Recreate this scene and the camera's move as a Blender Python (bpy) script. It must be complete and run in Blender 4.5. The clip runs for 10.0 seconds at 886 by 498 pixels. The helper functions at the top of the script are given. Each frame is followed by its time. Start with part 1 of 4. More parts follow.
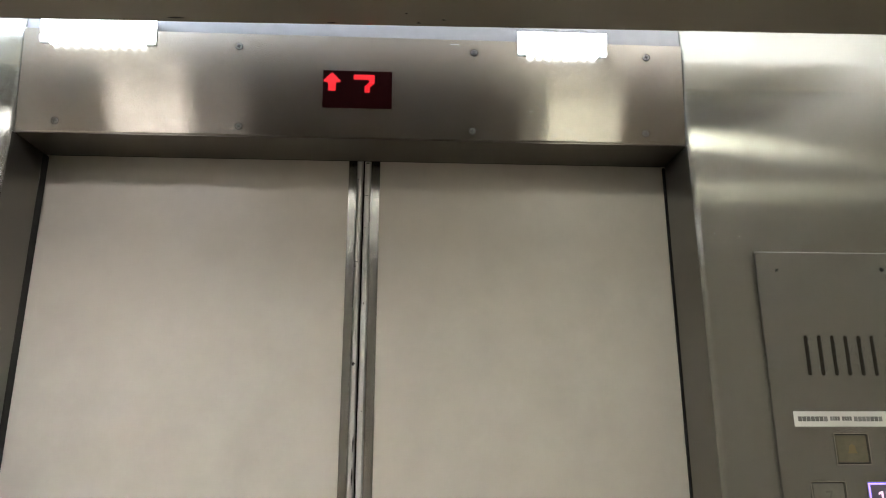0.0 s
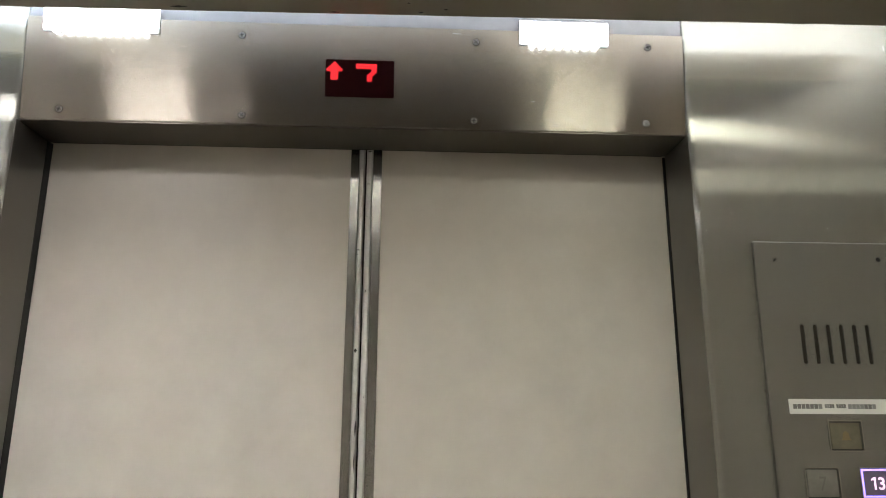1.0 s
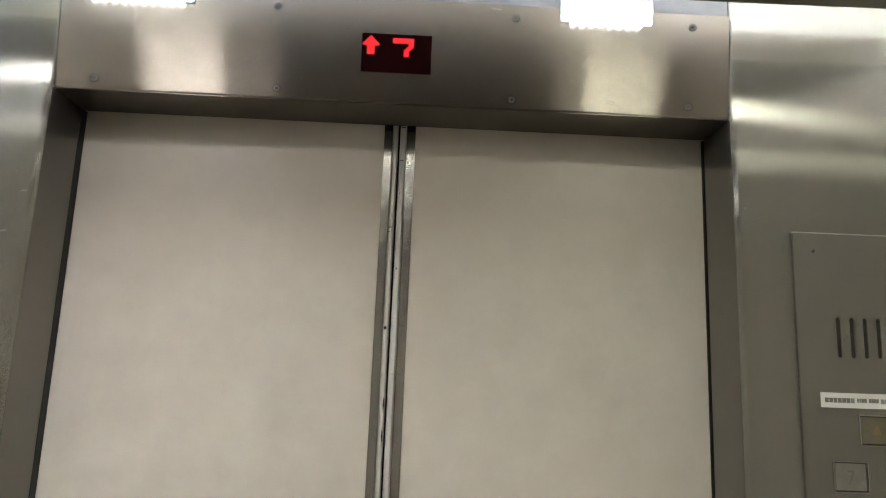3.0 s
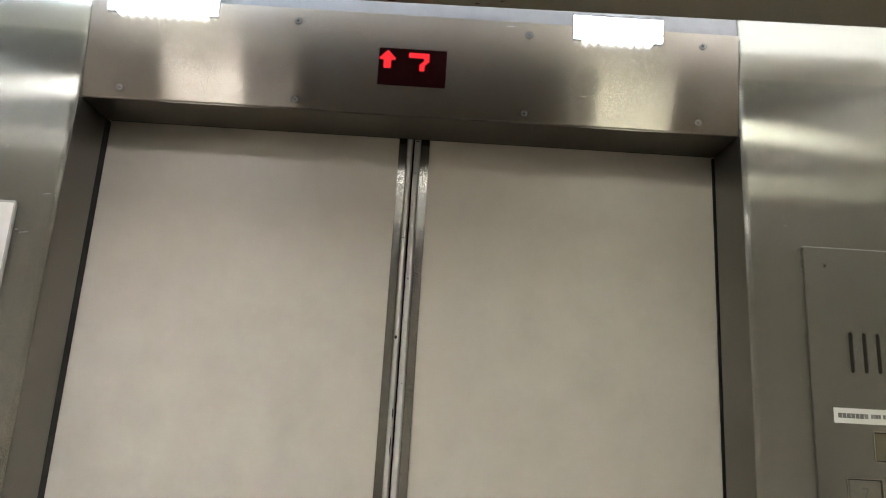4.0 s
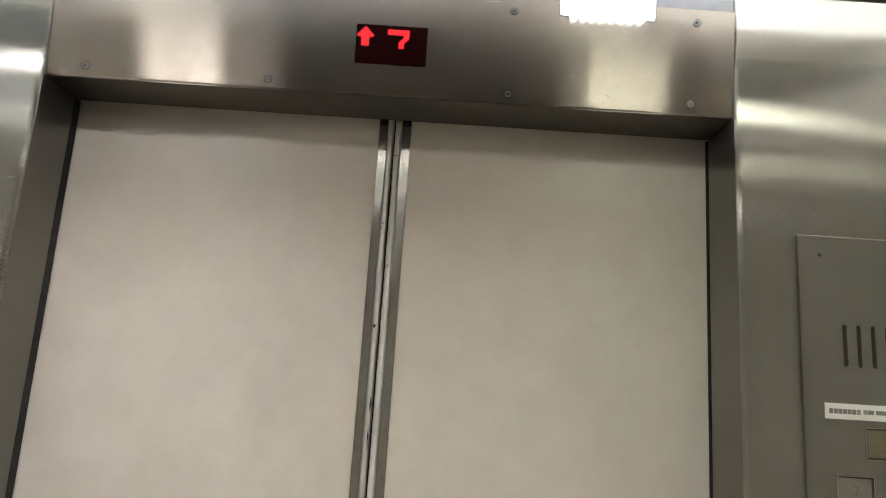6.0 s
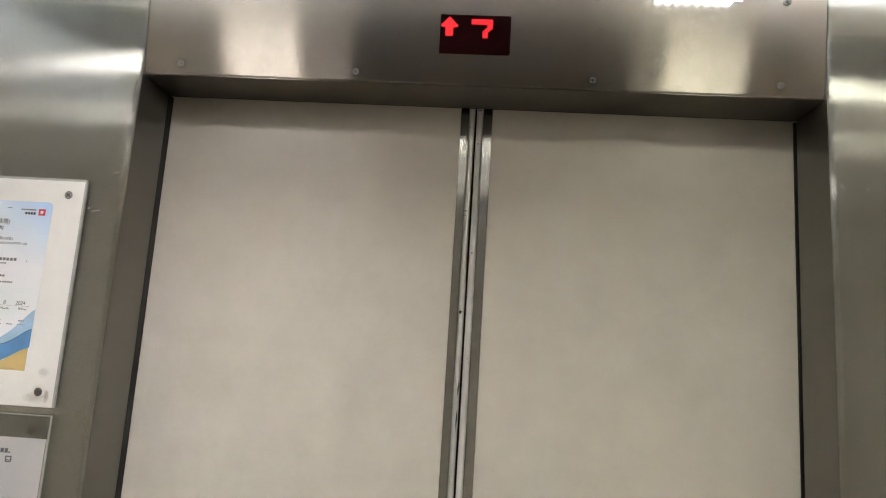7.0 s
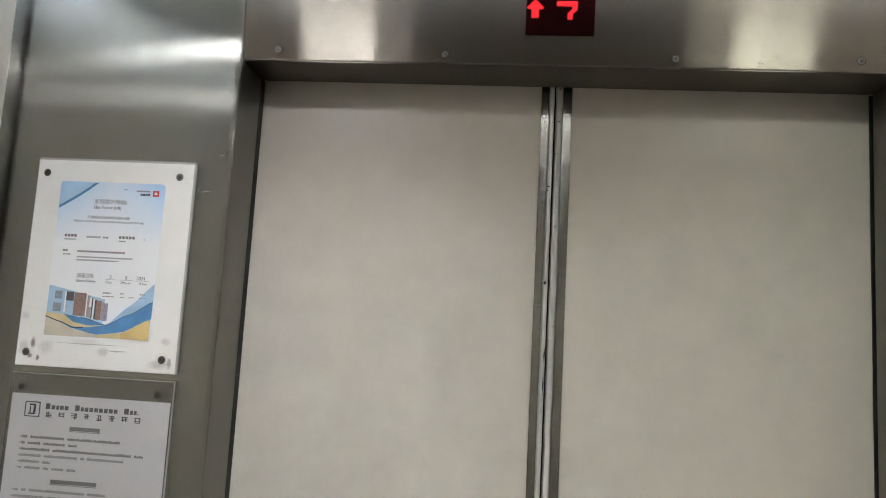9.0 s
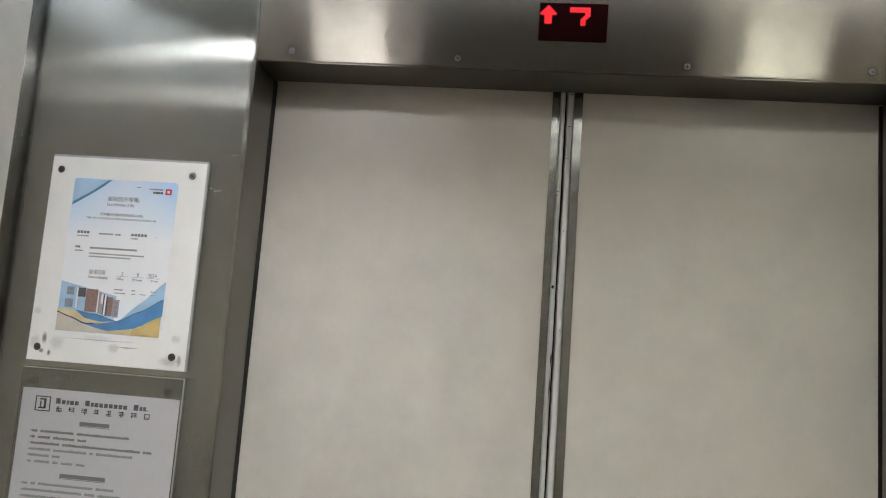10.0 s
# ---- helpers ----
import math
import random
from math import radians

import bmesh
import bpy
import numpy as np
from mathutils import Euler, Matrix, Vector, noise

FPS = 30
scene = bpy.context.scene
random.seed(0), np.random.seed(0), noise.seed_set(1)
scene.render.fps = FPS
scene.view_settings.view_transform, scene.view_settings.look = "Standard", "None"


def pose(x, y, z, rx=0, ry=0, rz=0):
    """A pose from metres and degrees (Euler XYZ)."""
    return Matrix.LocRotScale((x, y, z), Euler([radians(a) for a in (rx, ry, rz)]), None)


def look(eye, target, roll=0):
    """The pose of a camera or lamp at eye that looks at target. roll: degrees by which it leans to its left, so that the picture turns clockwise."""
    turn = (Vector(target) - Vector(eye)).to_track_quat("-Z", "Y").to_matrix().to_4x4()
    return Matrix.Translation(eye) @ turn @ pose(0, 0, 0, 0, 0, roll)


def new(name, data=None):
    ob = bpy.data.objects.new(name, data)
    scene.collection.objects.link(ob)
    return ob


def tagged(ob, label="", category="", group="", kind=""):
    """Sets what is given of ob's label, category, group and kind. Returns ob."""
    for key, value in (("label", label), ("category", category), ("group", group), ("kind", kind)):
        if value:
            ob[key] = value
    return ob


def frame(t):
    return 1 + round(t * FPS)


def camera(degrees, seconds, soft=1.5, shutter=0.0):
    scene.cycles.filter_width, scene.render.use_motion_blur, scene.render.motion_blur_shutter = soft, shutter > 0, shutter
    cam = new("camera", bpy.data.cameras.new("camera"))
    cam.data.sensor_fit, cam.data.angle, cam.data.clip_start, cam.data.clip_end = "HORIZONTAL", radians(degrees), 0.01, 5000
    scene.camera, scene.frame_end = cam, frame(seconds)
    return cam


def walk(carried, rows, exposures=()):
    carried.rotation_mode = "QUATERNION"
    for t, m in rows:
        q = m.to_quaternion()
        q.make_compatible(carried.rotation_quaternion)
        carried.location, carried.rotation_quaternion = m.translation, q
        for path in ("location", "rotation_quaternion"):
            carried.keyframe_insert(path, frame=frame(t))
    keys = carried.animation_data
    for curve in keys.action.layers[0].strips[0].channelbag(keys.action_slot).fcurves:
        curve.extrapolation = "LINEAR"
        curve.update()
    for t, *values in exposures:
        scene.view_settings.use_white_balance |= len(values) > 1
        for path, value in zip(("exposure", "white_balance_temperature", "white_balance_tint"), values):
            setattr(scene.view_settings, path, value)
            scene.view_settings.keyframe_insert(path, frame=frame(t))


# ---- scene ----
cam = camera(66.2, 10.0, 1.0)
PATH = [
    (0, (0.066, -0.804, 1.642), (0.168, 1.128, 2.145), 0.0),
    (0.5, (0.07, -0.814, 1.647), (0.21, 1.123, 2.125), -0.8),
    (1, (0.064, -0.814, 1.645), (0.166, 1.13, 2.104), 0.2),
    (1.5, (0.047, -0.817, 1.65), (0.122, 1.136, 2.074), 1.0),
    (2, (0.059, -0.805, 1.646), (0.152, 1.154, 2.036), 1.0),
    (2.5, (0.06, -0.806, 1.636), (0.118, 1.152, 2.037), 1.8),
    (2.7, (0.054, -0.813, 1.652), (0.121, 1.151, 2.024), 2.4),
    (3.8, (0.025, -0.81, 1.676), (0.048, 1.161, 2.016), 1.0),
    (4, (0.043, -0.815, 1.633), (0.063, 1.133, 2.085), 3.3),
    (4.5, (0.091, -0.869, 1.671), (0.274, 1.085, 2.055), 3.1),
    (5, (0.126, -0.874, 1.659), (0.364, 1.078, 2.026), 3.3),
    (5.5, (0.104, -0.835, 1.658), (0.423, 1.109, 1.998), 5.4),
    (6, (0.075, -0.787, 1.655), (0.083, 1.176, 2.037), 3.6),
    (6.2, (0.044, -0.774, 1.646), (-0.029, 1.174, 2.092), 3.9),
    (7.3, (0.006, -0.827, 1.66), (-0.157, 1.147, 1.934), 2.9),
    (7.5, (-0.028, -0.844, 1.662), (-0.236, 1.128, 1.919), 2.3),
    (8, (-0.058, -0.854, 1.657), (-0.226, 1.124, 1.9), 3.9),
    (8.5, (-0.057, -0.859, 1.655), (-0.22, 1.121, 1.888), 3.1),
    (9, (-0.062, -0.858, 1.653), (-0.242, 1.122, 1.877), 3.2),
    (9.5, (-0.062, -0.857, 1.651), (-0.245, 1.122, 1.874), 3.8),
    (10, (-0.071, -0.865, 1.656), (-0.258, 1.114, 1.878), 4.2),
]
EXPOSURES = [(0, 0.42, 6310, 10), (2.5, 0.44, 6360, 10), (4.5, 0.34, 6380, 10), (5.5, 0.40, 6420, 10), (6.2, 0.50, 6390, 10.5),
             (7.3, 0.42, 6390, 11), (8.0, 0.37, 6240, 10), (9.0, 0.36, 6020, 8.5), (10, 0.36, 5990, 8.5)]
walk(cam, [(t, look(eye, target, roll)) for t, eye, target, roll in PATH], EXPOSURES)

# ---- light: a closed car, lit by its own lamps only ----
LED_MODULE = 6.0        # emission of the modules on the header
TUBE = 9.0             # emission of the tubes above the ceiling panel
DOWNLIGHT = 85.0         # emission of the lamps let into the ceiling panel

world = bpy.data.worlds.new("world")
world.use_nodes = True
world.node_tree.nodes["Background"].inputs["Color"].default_value = (0.01, 0.01, 0.01, 1)
world.node_tree.nodes["Background"].inputs["Strength"].default_value = 0.0
scene.world = world

# ---- sizes, in metres; x across the car, y towards the doors, z up ----
HALF = 0.753            # right side wall face
WEST = 0.747            # left side wall face
OPEN = 0.43             # half the door opening
BACK = -1.42            # back wall face
TOP = 2.34              # roof of the car
JAMB = 0.086            # depth of the door opening
LINTEL = 2.0            # underside of the header
DOOR_Y = 0.098          # face of the door leaves
TRAY = 2.1140           # underside of the hung ceiling panel
TRAY_X, TRAY_FRONT, TRAY_BACK, TRAY_H = 0.672, -0.068, -1.345, 0.044
TRAY_SKEW = -0.0195     # the front edge of the panel runs a little askew


# ---- materials ----
def node_material(name):
    m = bpy.data.materials.new(name)
    m.use_nodes = True
    t = m.node_tree
    return m, t, t.nodes["Principled BSDF"]


def coords(t, scale=(1, 1, 1)):
    geo = t.nodes.new("ShaderNodeNewGeometry")
    mp = t.nodes.new("ShaderNodeMapping")
    mp.inputs["Scale"].default_value = scale
    t.links.new(geo.outputs["Position"], mp.inputs["Vector"])
    return mp.outputs["Vector"]


def noise_of(t, scale, size, detail=3.0, rough=0.55):
    n = t.nodes.new("ShaderNodeTexNoise")
    n.inputs["Scale"].default_value = size
    n.inputs["Detail"].default_value = detail
    n.inputs["Roughness"].default_value = rough
    t.links.new(coords(t, scale), n.inputs["Vector"])
    return n.outputs["Fac"]


def ramp(t, fac, lo, hi, a=0.15, b=0.85):
    r = t.nodes.new("ShaderNodeMapRange")
    r.inputs["From Min"].default_value, r.inputs["From Max"].default_value = a, b
    r.inputs["To Min"].default_value, r.inputs["To Max"].default_value = lo, hi
    r.clamp = False
    t.links.new(fac, r.inputs["Value"])
    return r.outputs["Result"]


def mixed(t, fac, c1, c2):
    m = t.nodes.new("ShaderNodeMix")
    m.data_type = "RGBA"
    for socket, c in ((m.inputs[6], c1), (m.inputs[7], c2)):
        if isinstance(c, tuple):
            socket.default_value = (*c, 1)
        else:
            t.links.new(c, socket)
    t.links.new(fac, m.inputs[0])
    return m.outputs[2]


def bumped(t, b, height, strength, distance):
    n = t.nodes.new("ShaderNodeBump")
    n.inputs["Strength"].default_value = strength
    n.inputs["Distance"].default_value = distance
    t.links.new(height, n.inputs["Height"])
    t.links.new(n.outputs["Normal"], b.inputs["Normal"])


def plain(name, colour, rough=0.5, metal=0.0, vary=0.08, size=60.0, coat=0.0):
    """A surface with slight mottling of its colour and gloss."""
    m, t, b = node_material(name)
    n = noise_of(t, (1, 1, 1), size)
    dark = tuple(c * max(0.0, 1 - 2.0 * vary) for c in colour)
    t.links.new(mixed(t, ramp(t, n, 0, 1), dark, colour), b.inputs["Base Color"])
    t.links.new(ramp(t, noise_of(t, (1, 1, 1), size * 0.3), rough * 0.85, min(1, rough * 1.15)), b.inputs["Roughness"])
    b.inputs["Metallic"].default_value = metal
    b.inputs["Coat Weight"].default_value = coat
    return m


def steel(name, colour, rough, along, aniso=0.95, smudge=0.02, spread=0.0, flat_share=0.0, haze=0.0):
    """Brushed stainless steel. along: the axis in which reflections are drawn out, across the brush marks."""
    m, t, b = node_material(name)
    b.inputs["Metallic"].default_value = 1.0
    b.inputs["Anisotropic"].default_value = aniso
    tan = t.nodes.new("ShaderNodeVectorMath")
    tan.operation = "CROSS_PRODUCT"
    geo = t.nodes.new("ShaderNodeNewGeometry")
    t.links.new(geo.outputs["True Normal"], tan.inputs[0])
    tan.inputs[1].default_value = (0, 0, 1) if along == 0 else (1, 0, 0)
    t.links.new(tan.outputs[0], b.inputs["Tangent"])
    fine = [8.0, 8.0, 8.0]
    fine[along] = 2600.0
    fine[1] = 8.0 if along != 1 else 2600.0
    hair = noise_of(t, tuple(fine), 1.0, 2.0)
    cloud = noise_of(t, (1, 1, 1), 5.0, 4.0)
    dull = tuple(c * 0.9 for c in colour)
    c1 = mixed(t, ramp(t, hair, 0, 1), dull, colour)
    grey = tuple(c * 0.93 for c in colour)
    c2 = c1 if spread else mixed(t, ramp(t, cloud, 0, 0.8), c1, grey)
    t.links.new(c2, b.inputs["Base Color"])
    if haze:
        # a share of the face is too rough to throw a clear image
        coarse = t.nodes.new("ShaderNodeMath")
        coarse.operation = "LESS_THAN"
        coarse.inputs[1].default_value = haze
        grain = t.nodes.new("ShaderNodeTexWhiteNoise")
        t.links.new(coords(t, (8.9e4, 7.7e4, 9.3e4)), grain.inputs["Vector"])
        t.links.new(grain.outputs["Value"], coarse.inputs[0])
        t.links.new(ramp(t, coarse.outputs[0], rough, 0.60, 0.0, 1.0), b.inputs["Roughness"])
    elif spread:
        b.inputs["Roughness"].default_value = rough
    else:
        t.links.new(ramp(t, cloud, rough - smudge, rough + smudge), b.inputs["Roughness"])
    if spread:
        # countless grooves, each leaning a little across the brush
        rnd = t.nodes.new("ShaderNodeTexWhiteNoise")
        t.links.new(coords(t, (9.1e4, 8.7e4, 9.7e4)), rnd.inputs["Vector"])
        split = t.nodes.new("ShaderNodeSeparateColor")
        t.links.new(rnd.outputs["Color"], split.inputs[0])
        total = split.outputs[0]
        for k in (1, 2):
            add = t.nodes.new("ShaderNodeMath")
            add.operation = "ADD"
            t.links.new(total, add.inputs[0])
            t.links.new(split.outputs[k], add.inputs[1])
            total = add.outputs[0]
        tilt = ramp(t, total, -spread, spread, 0.0, 3.0)
        if flat_share:
            # part of the face is polished flat between the grooves
            pick = t.nodes.new("ShaderNodeMath")
            pick.operation = "GREATER_THAN"
            pick.inputs[1].default_value = flat_share
            other = t.nodes.new("ShaderNodeTexWhiteNoise")
            t.links.new(coords(t, (7.3e4, 9.9e4, 8.3e4)), other.inputs["Vector"])
            t.links.new(other.outputs["Value"], pick.inputs[0])
            some = t.nodes.new("ShaderNodeMath")
            some.operation = "MULTIPLY"
            t.links.new(tilt, some.inputs[0])
            t.links.new(pick.outputs[0], some.inputs[1])
            tilt = some.outputs[0]
        lean = t.nodes.new("ShaderNodeVectorMath")
        lean.operation = "SCALE"
        t.links.new(tan.outputs[0], lean.inputs[0])
        t.links.new(tilt, lean.inputs["Scale"])
        plus = t.nodes.new("ShaderNodeVectorMath")
        t.links.new(geo.outputs["Normal"], plus.inputs[0])
        t.links.new(lean.outputs[0], plus.inputs[1])
        unit = t.nodes.new("ShaderNodeVectorMath")
        unit.operation = "NORMALIZE"
        t.links.new(plus.outputs[0], unit.inputs[0])
        t.links.new(unit.outputs[0], b.inputs["Normal"])
    return m


def laminate(name, colour):
    """Pale laminate with a faint cloudy mottle and a fine woven grain."""
    m, t, b = node_material(name)
    cloud = noise_of(t, (1, 1, 1), 16.0, 4.0, 0.6)
    weave_x = noise_of(t, (900, 900, 25), 1.0, 1.0)
    weave_z = noise_of(t, (25, 25, 900), 1.0, 1.0)
    a = tuple(c * 0.78 for c in colour)
    pink = (colour[0] * 1.03, colour[1] * 0.97, colour[2] * 0.94)
    c1 = mixed(t, ramp(t, cloud, 0, 1, 0.25, 0.75), a, colour)
    c2 = mixed(t, ramp(t, noise_of(t, (1, 1, 0.6), 3.0, 3.0), 0, 1), c1, pink)
    weave = t.nodes.new("ShaderNodeMath")
    weave.operation = "ADD"
    t.links.new(weave_x, weave.inputs[0])
    t.links.new(weave_z, weave.inputs[1])
    c3 = mixed(t, ramp(t, weave.outputs[0], 0, 0.14, 0.6, 1.4), c2, tuple(c * 0.86 for c in colour))
    t.links.new(c3, b.inputs["Base Color"])
    t.links.new(ramp(t, cloud, 0.26, 0.46), b.inputs["Roughness"])
    b.inputs["Specular IOR Level"].default_value = 0.45
    bumped(t, b, weave.outputs[0], 0.04, 0.0002)
    return m


def glow(name, colour, strength):
    m, t, b = node_material(name)
    b.inputs["Base Color"].default_value = (*colour, 1)
    b.inputs["Emission Color"].default_value = (*colour, 1)
    b.inputs["Emission Strength"].default_value = strength
    return m


def clear(name, tint=(0.97, 0.98, 0.97), rough=0.03):
    m, t, b = node_material(name)
    b.inputs["Base Color"].default_value = (*tint, 1)
    b.inputs["Transmission Weight"].default_value = 1.0
    b.inputs["IOR"].default_value = 1.3
    t.links.new(ramp(t, noise_of(t, (1, 1, 1), 12.0), rough, rough * 3), b.inputs["Roughness"])
    return m


STEEL_TINT = (0.392, 0.358, 0.312)
M_RETURN = steel("brushed_steel_upright", (0.400, 0.400, 0.366), 0.17, 0, 1.0, 0.01, 1.1, 0.0, 0.10)
M_STRIP = steel("brushed_steel_door_edge", (0.42, 0.41, 0.38), 0.27, 0, 1.0, 0.01, 0.9)
M_HEADER = steel("brushed_steel_level", STEEL_TINT, 0.19, 2, 1.0, 0.01, 0.52, 0.06, 0.19)
M_TRIM = steel("brushed_steel_trim", (0.50, 0.49, 0.46), 0.24, 0, 0.95)
# darker copy of the front panel steel, standing in for shade on the jambs
M_JAMB_SHADE = steel("shaded_jamb_steel", (0.225, 0.214, 0.194), 0.30, 0, 0.8)
# header steel in a darker tint: the soffit's shade is put into the colour
M_SOFFIT = steel("shaded_soffit_steel", (0.148, 0.134, 0.114), 0.30, 2, 0.8)
M_EDGE = plain("cream_edge_band", (0.88, 0.76, 0.56), 0.4)
M_PANEL = steel("satin_steel_plate", (0.360, 0.357, 0.326), 0.22, 0, 1.0, 0.01, 1.1, 0.0, 0.35)
M_TRAY, _, _shader = node_material("satin_ceiling_paint")
_shader.inputs["Base Color"].default_value = (0.27, 0.242, 0.195, 1)
_shader.inputs["Roughness"].default_value = 0.15
_shader.inputs["Specular IOR Level"].default_value = 0.95
M_LAMINATE = laminate("door_laminate", (0.675, 0.647, 0.585))
M_WALL = laminate("wall_laminate", (0.80, 0.765, 0.69))
M_NOSING = plain("worn_aluminium_nosing", (0.66, 0.65, 0.62), 0.36, 0.1, 0.06, 90.0)
M_CHIP = plain("black_chip", (0.012, 0.011, 0.010), 0.8)
M_MATT_BLACK = plain("matt_black", (0.015, 0.015, 0.014), 0.7)
M_ROOF = plain("white_roof_paint", (0.84, 0.83, 0.82), 0.6)
M_SCUFF = plain("dull_scuff", (0.33, 0.31, 0.27), 0.45, 0.8)
M_TRANSOM = plain("grey_transom_paint", (0.20, 0.20, 0.21), 0.4)
M_BACK = plain("back_laminate", (0.16, 0.15, 0.13), 0.5, 0.0, 0.15, 8.0)
M_FLOOR = plain("vinyl_floor", (0.22, 0.204, 0.175), 0.45, 0.0, 0.5, 140.0)
M_SCREW = plain("nickel_screw", (0.40, 0.385, 0.355), 0.44, 1.0, 0.2, 400.0)
M_SCREW_OLD = plain("tarnished_screw", (0.15, 0.122, 0.098), 0.32, 0.9, 0.4, 500.0)
M_SLOT = plain("screw_slot", (0.02, 0.02, 0.02), 0.8)
M_WELL = plain("button_gap", (0.045, 0.042, 0.036), 0.7)
M_SCRATCH_GLINT = plain("bare_scratch_and_glint", (0.55, 0.54, 0.51), 0.35, 1.0)
M_LED = glow("cool_led", (0.86, 0.93, 1.0), LED_MODULE)
M_TUBE = glow("cool_tube", (0.95, 0.97, 1.0), TUBE)
M_TUBE_LEFT = glow("cool_bright_tube", (0.70, 0.82, 1.0), TUBE * 14.5)
M_TUBE_RIGHT = glow("neutral_bright_tube", (0.95, 0.97, 1.0), TUBE * 5.5)
M_WINDOW = plain("dark_red_window", (0.020, 0.0008, 0.0012), 0.5)
M_WINDOW.node_tree.nodes["Principled BSDF"].inputs["Specular IOR Level"].default_value = 0.08
M_DOT = glow("red_led", (1.0, 0.05, 0.055), 5.0)
M_HALO = glow("red_led_spill", (1.0, 0.003, 0.025), 0.05)
M_GRILLE = plain("dark_grille", (0.055, 0.047, 0.030), 0.8, 0.0, 0.6, 900.0)
M_LABEL = plain("white_label", (0.78, 0.78, 0.75), 0.45, 0.0, 0.04)
M_INK = plain("grey_ink", (0.10, 0.10, 0.11), 0.7)
M_FAINT = plain("faded_ink", (0.19, 0.185, 0.18), 0.7)
M_PALE = plain("pale_ink", (0.28, 0.28, 0.28), 0.7)
M_BLACK = plain("black_ink", (0.025, 0.025, 0.03), 0.6)
M_BUTTON = plain("smoky_button", (0.24, 0.228, 0.20), 0.35, 0.3, 0.12, 120.0)
M_ALARM = plain("yellowed_button", (0.19, 0.172, 0.118), 0.35, 0.2, 0.15, 120.0)
M_AMBER = plain("amber_sign", (0.235, 0.185, 0.085), 0.5)
M_DIGIT = plain("etched_digit", (0.17, 0.16, 0.14), 0.5)
M_LITBACK = plain("dim_violet_cap", (0.15, 0.115, 0.17), 0.35)
M_VIOLET = glow("violet_ring", (0.36, 0.25, 1.0), 1.5)
M_LITDIGIT = glow("lilac_digit", (1.0, 0.70, 0.90), 0.82)
M_CUT_EDGE = plain("cut_acrylic_edge", (0.52, 0.51, 0.48), 0.2, 0.0, 0.15, 90.0)


def stained_board(name, colour, spots):
    """White board with soft brown smudges. spots: x, z, half width, half height, strength."""
    m, t, b = node_material(name)
    n = noise_of(t, (1, 1, 1), 25.0)
    c = mixed(t, ramp(t, n, 0, 1), tuple(k * 0.93 for k in colour), colour)
    rag = noise_of(t, (1, 1, 1), 170.0, 4.0, 0.6)
    for x, z, a, h, k in spots:
        mp = t.nodes.new("ShaderNodeMapping")
        mp.inputs["Location"].default_value = (-x / a, 0.0, -z / h)
        mp.inputs["Scale"].default_value = (1 / a, 0.0, 1 / h)
        geo = t.nodes.new("ShaderNodeNewGeometry")
        t.links.new(geo.outputs["Position"], mp.inputs["Vector"])
        far = t.nodes.new("ShaderNodeVectorMath")
        far.operation = "LENGTH"
        t.links.new(mp.outputs["Vector"], far.inputs[0])
        torn = t.nodes.new("ShaderNodeMath")
        torn.operation = "ADD"
        t.links.new(far.outputs["Value"], torn.inputs[0])
        t.links.new(ramp(t, rag, -0.7, 0.7, 0.0, 1.0), torn.inputs[1])
        fac = ramp(t, torn.outputs[0], k, 0.0, 0.5, 1.3)
        fac.node.clamp = True
        c = mixed(t, fac, c, (0.15, 0.11, 0.075))
    t.links.new(c, b.inputs["Base Color"])
    b.inputs["Roughness"].default_value = 0.35
    b.inputs["Coat Weight"].default_value = 0.3
    return m


M_BOARD = stained_board("white_board", (0.82, 0.81, 0.785), [
    (-0.6728, 1.6010, 0.0030, 0.0062, 0.85), (-0.6550, 1.5965, 0.0090, 0.0080, 0.22), (-0.6753, 1.5842, 0.0030, 0.0028, 0.8), (-0.6643, 1.5827, 0.0022, 0.0034, 0.9),
    (-0.6855, 1.5955, 0.0075, 0.0085, 0.28), (-0.5760, 1.5945, 0.0075, 0.0055, 0.28), (-0.6880, 1.6363, 0.0060, 0.0045, 0.22), (-0.4920, 1.6120, 0.0060, 0.0050, 0.25),
    (-0.4850, 1.5850, 0.0028, 0.0070, 0.55), (-0.5000, 1.5820, 0.0110, 0.0050, 0.30), (-0.6000, 1.6055, 0.0200, 0.0040, 0.14)])

M_ACRYLIC = clear("clear_acrylic", rough=0.004)
M_PAPER = plain("white_paper", (0.61, 0.585, 0.60), 0.6, 0.0, 0.03, 30.0)

def fading_print(name, top, bottom, z_top, z_bottom, x_mid, half):
    """Printed paper whose tint fades down the sheet and towards its middle."""
    m, t, b = node_material(name)
    geo = t.nodes.new("ShaderNodeNewGeometry")
    sep = t.nodes.new("ShaderNodeSeparateXYZ")
    t.links.new(geo.outputs["Position"], sep.inputs[0])
    fade = ramp(t, sep.outputs["Z"], 0, 1, z_bottom, z_top)
    fade.node.clamp = True
    across = ramp(t, sep.outputs["X"], -1, 1, x_mid - half, x_mid + half)
    away = t.nodes.new("ShaderNodeMath")
    away.operation = "ABSOLUTE"
    t.links.new(across, away.inputs[0])
    side = ramp(t, away.outputs[0], 0.42, 1.0, 0.1, 1.0)
    both = t.nodes.new("ShaderNodeMath")
    both.operation = "MULTIPLY"
    t.links.new(fade, both.inputs[0])
    t.links.new(side, both.inputs[1])
    t.links.new(mixed(t, both.outputs[0], bottom, top), b.inputs["Base Color"])
    t.links.new(ramp(t, noise_of(t, (1, 1, 1), 30.0), 0.4, 0.55), b.inputs["Roughness"])
    return m


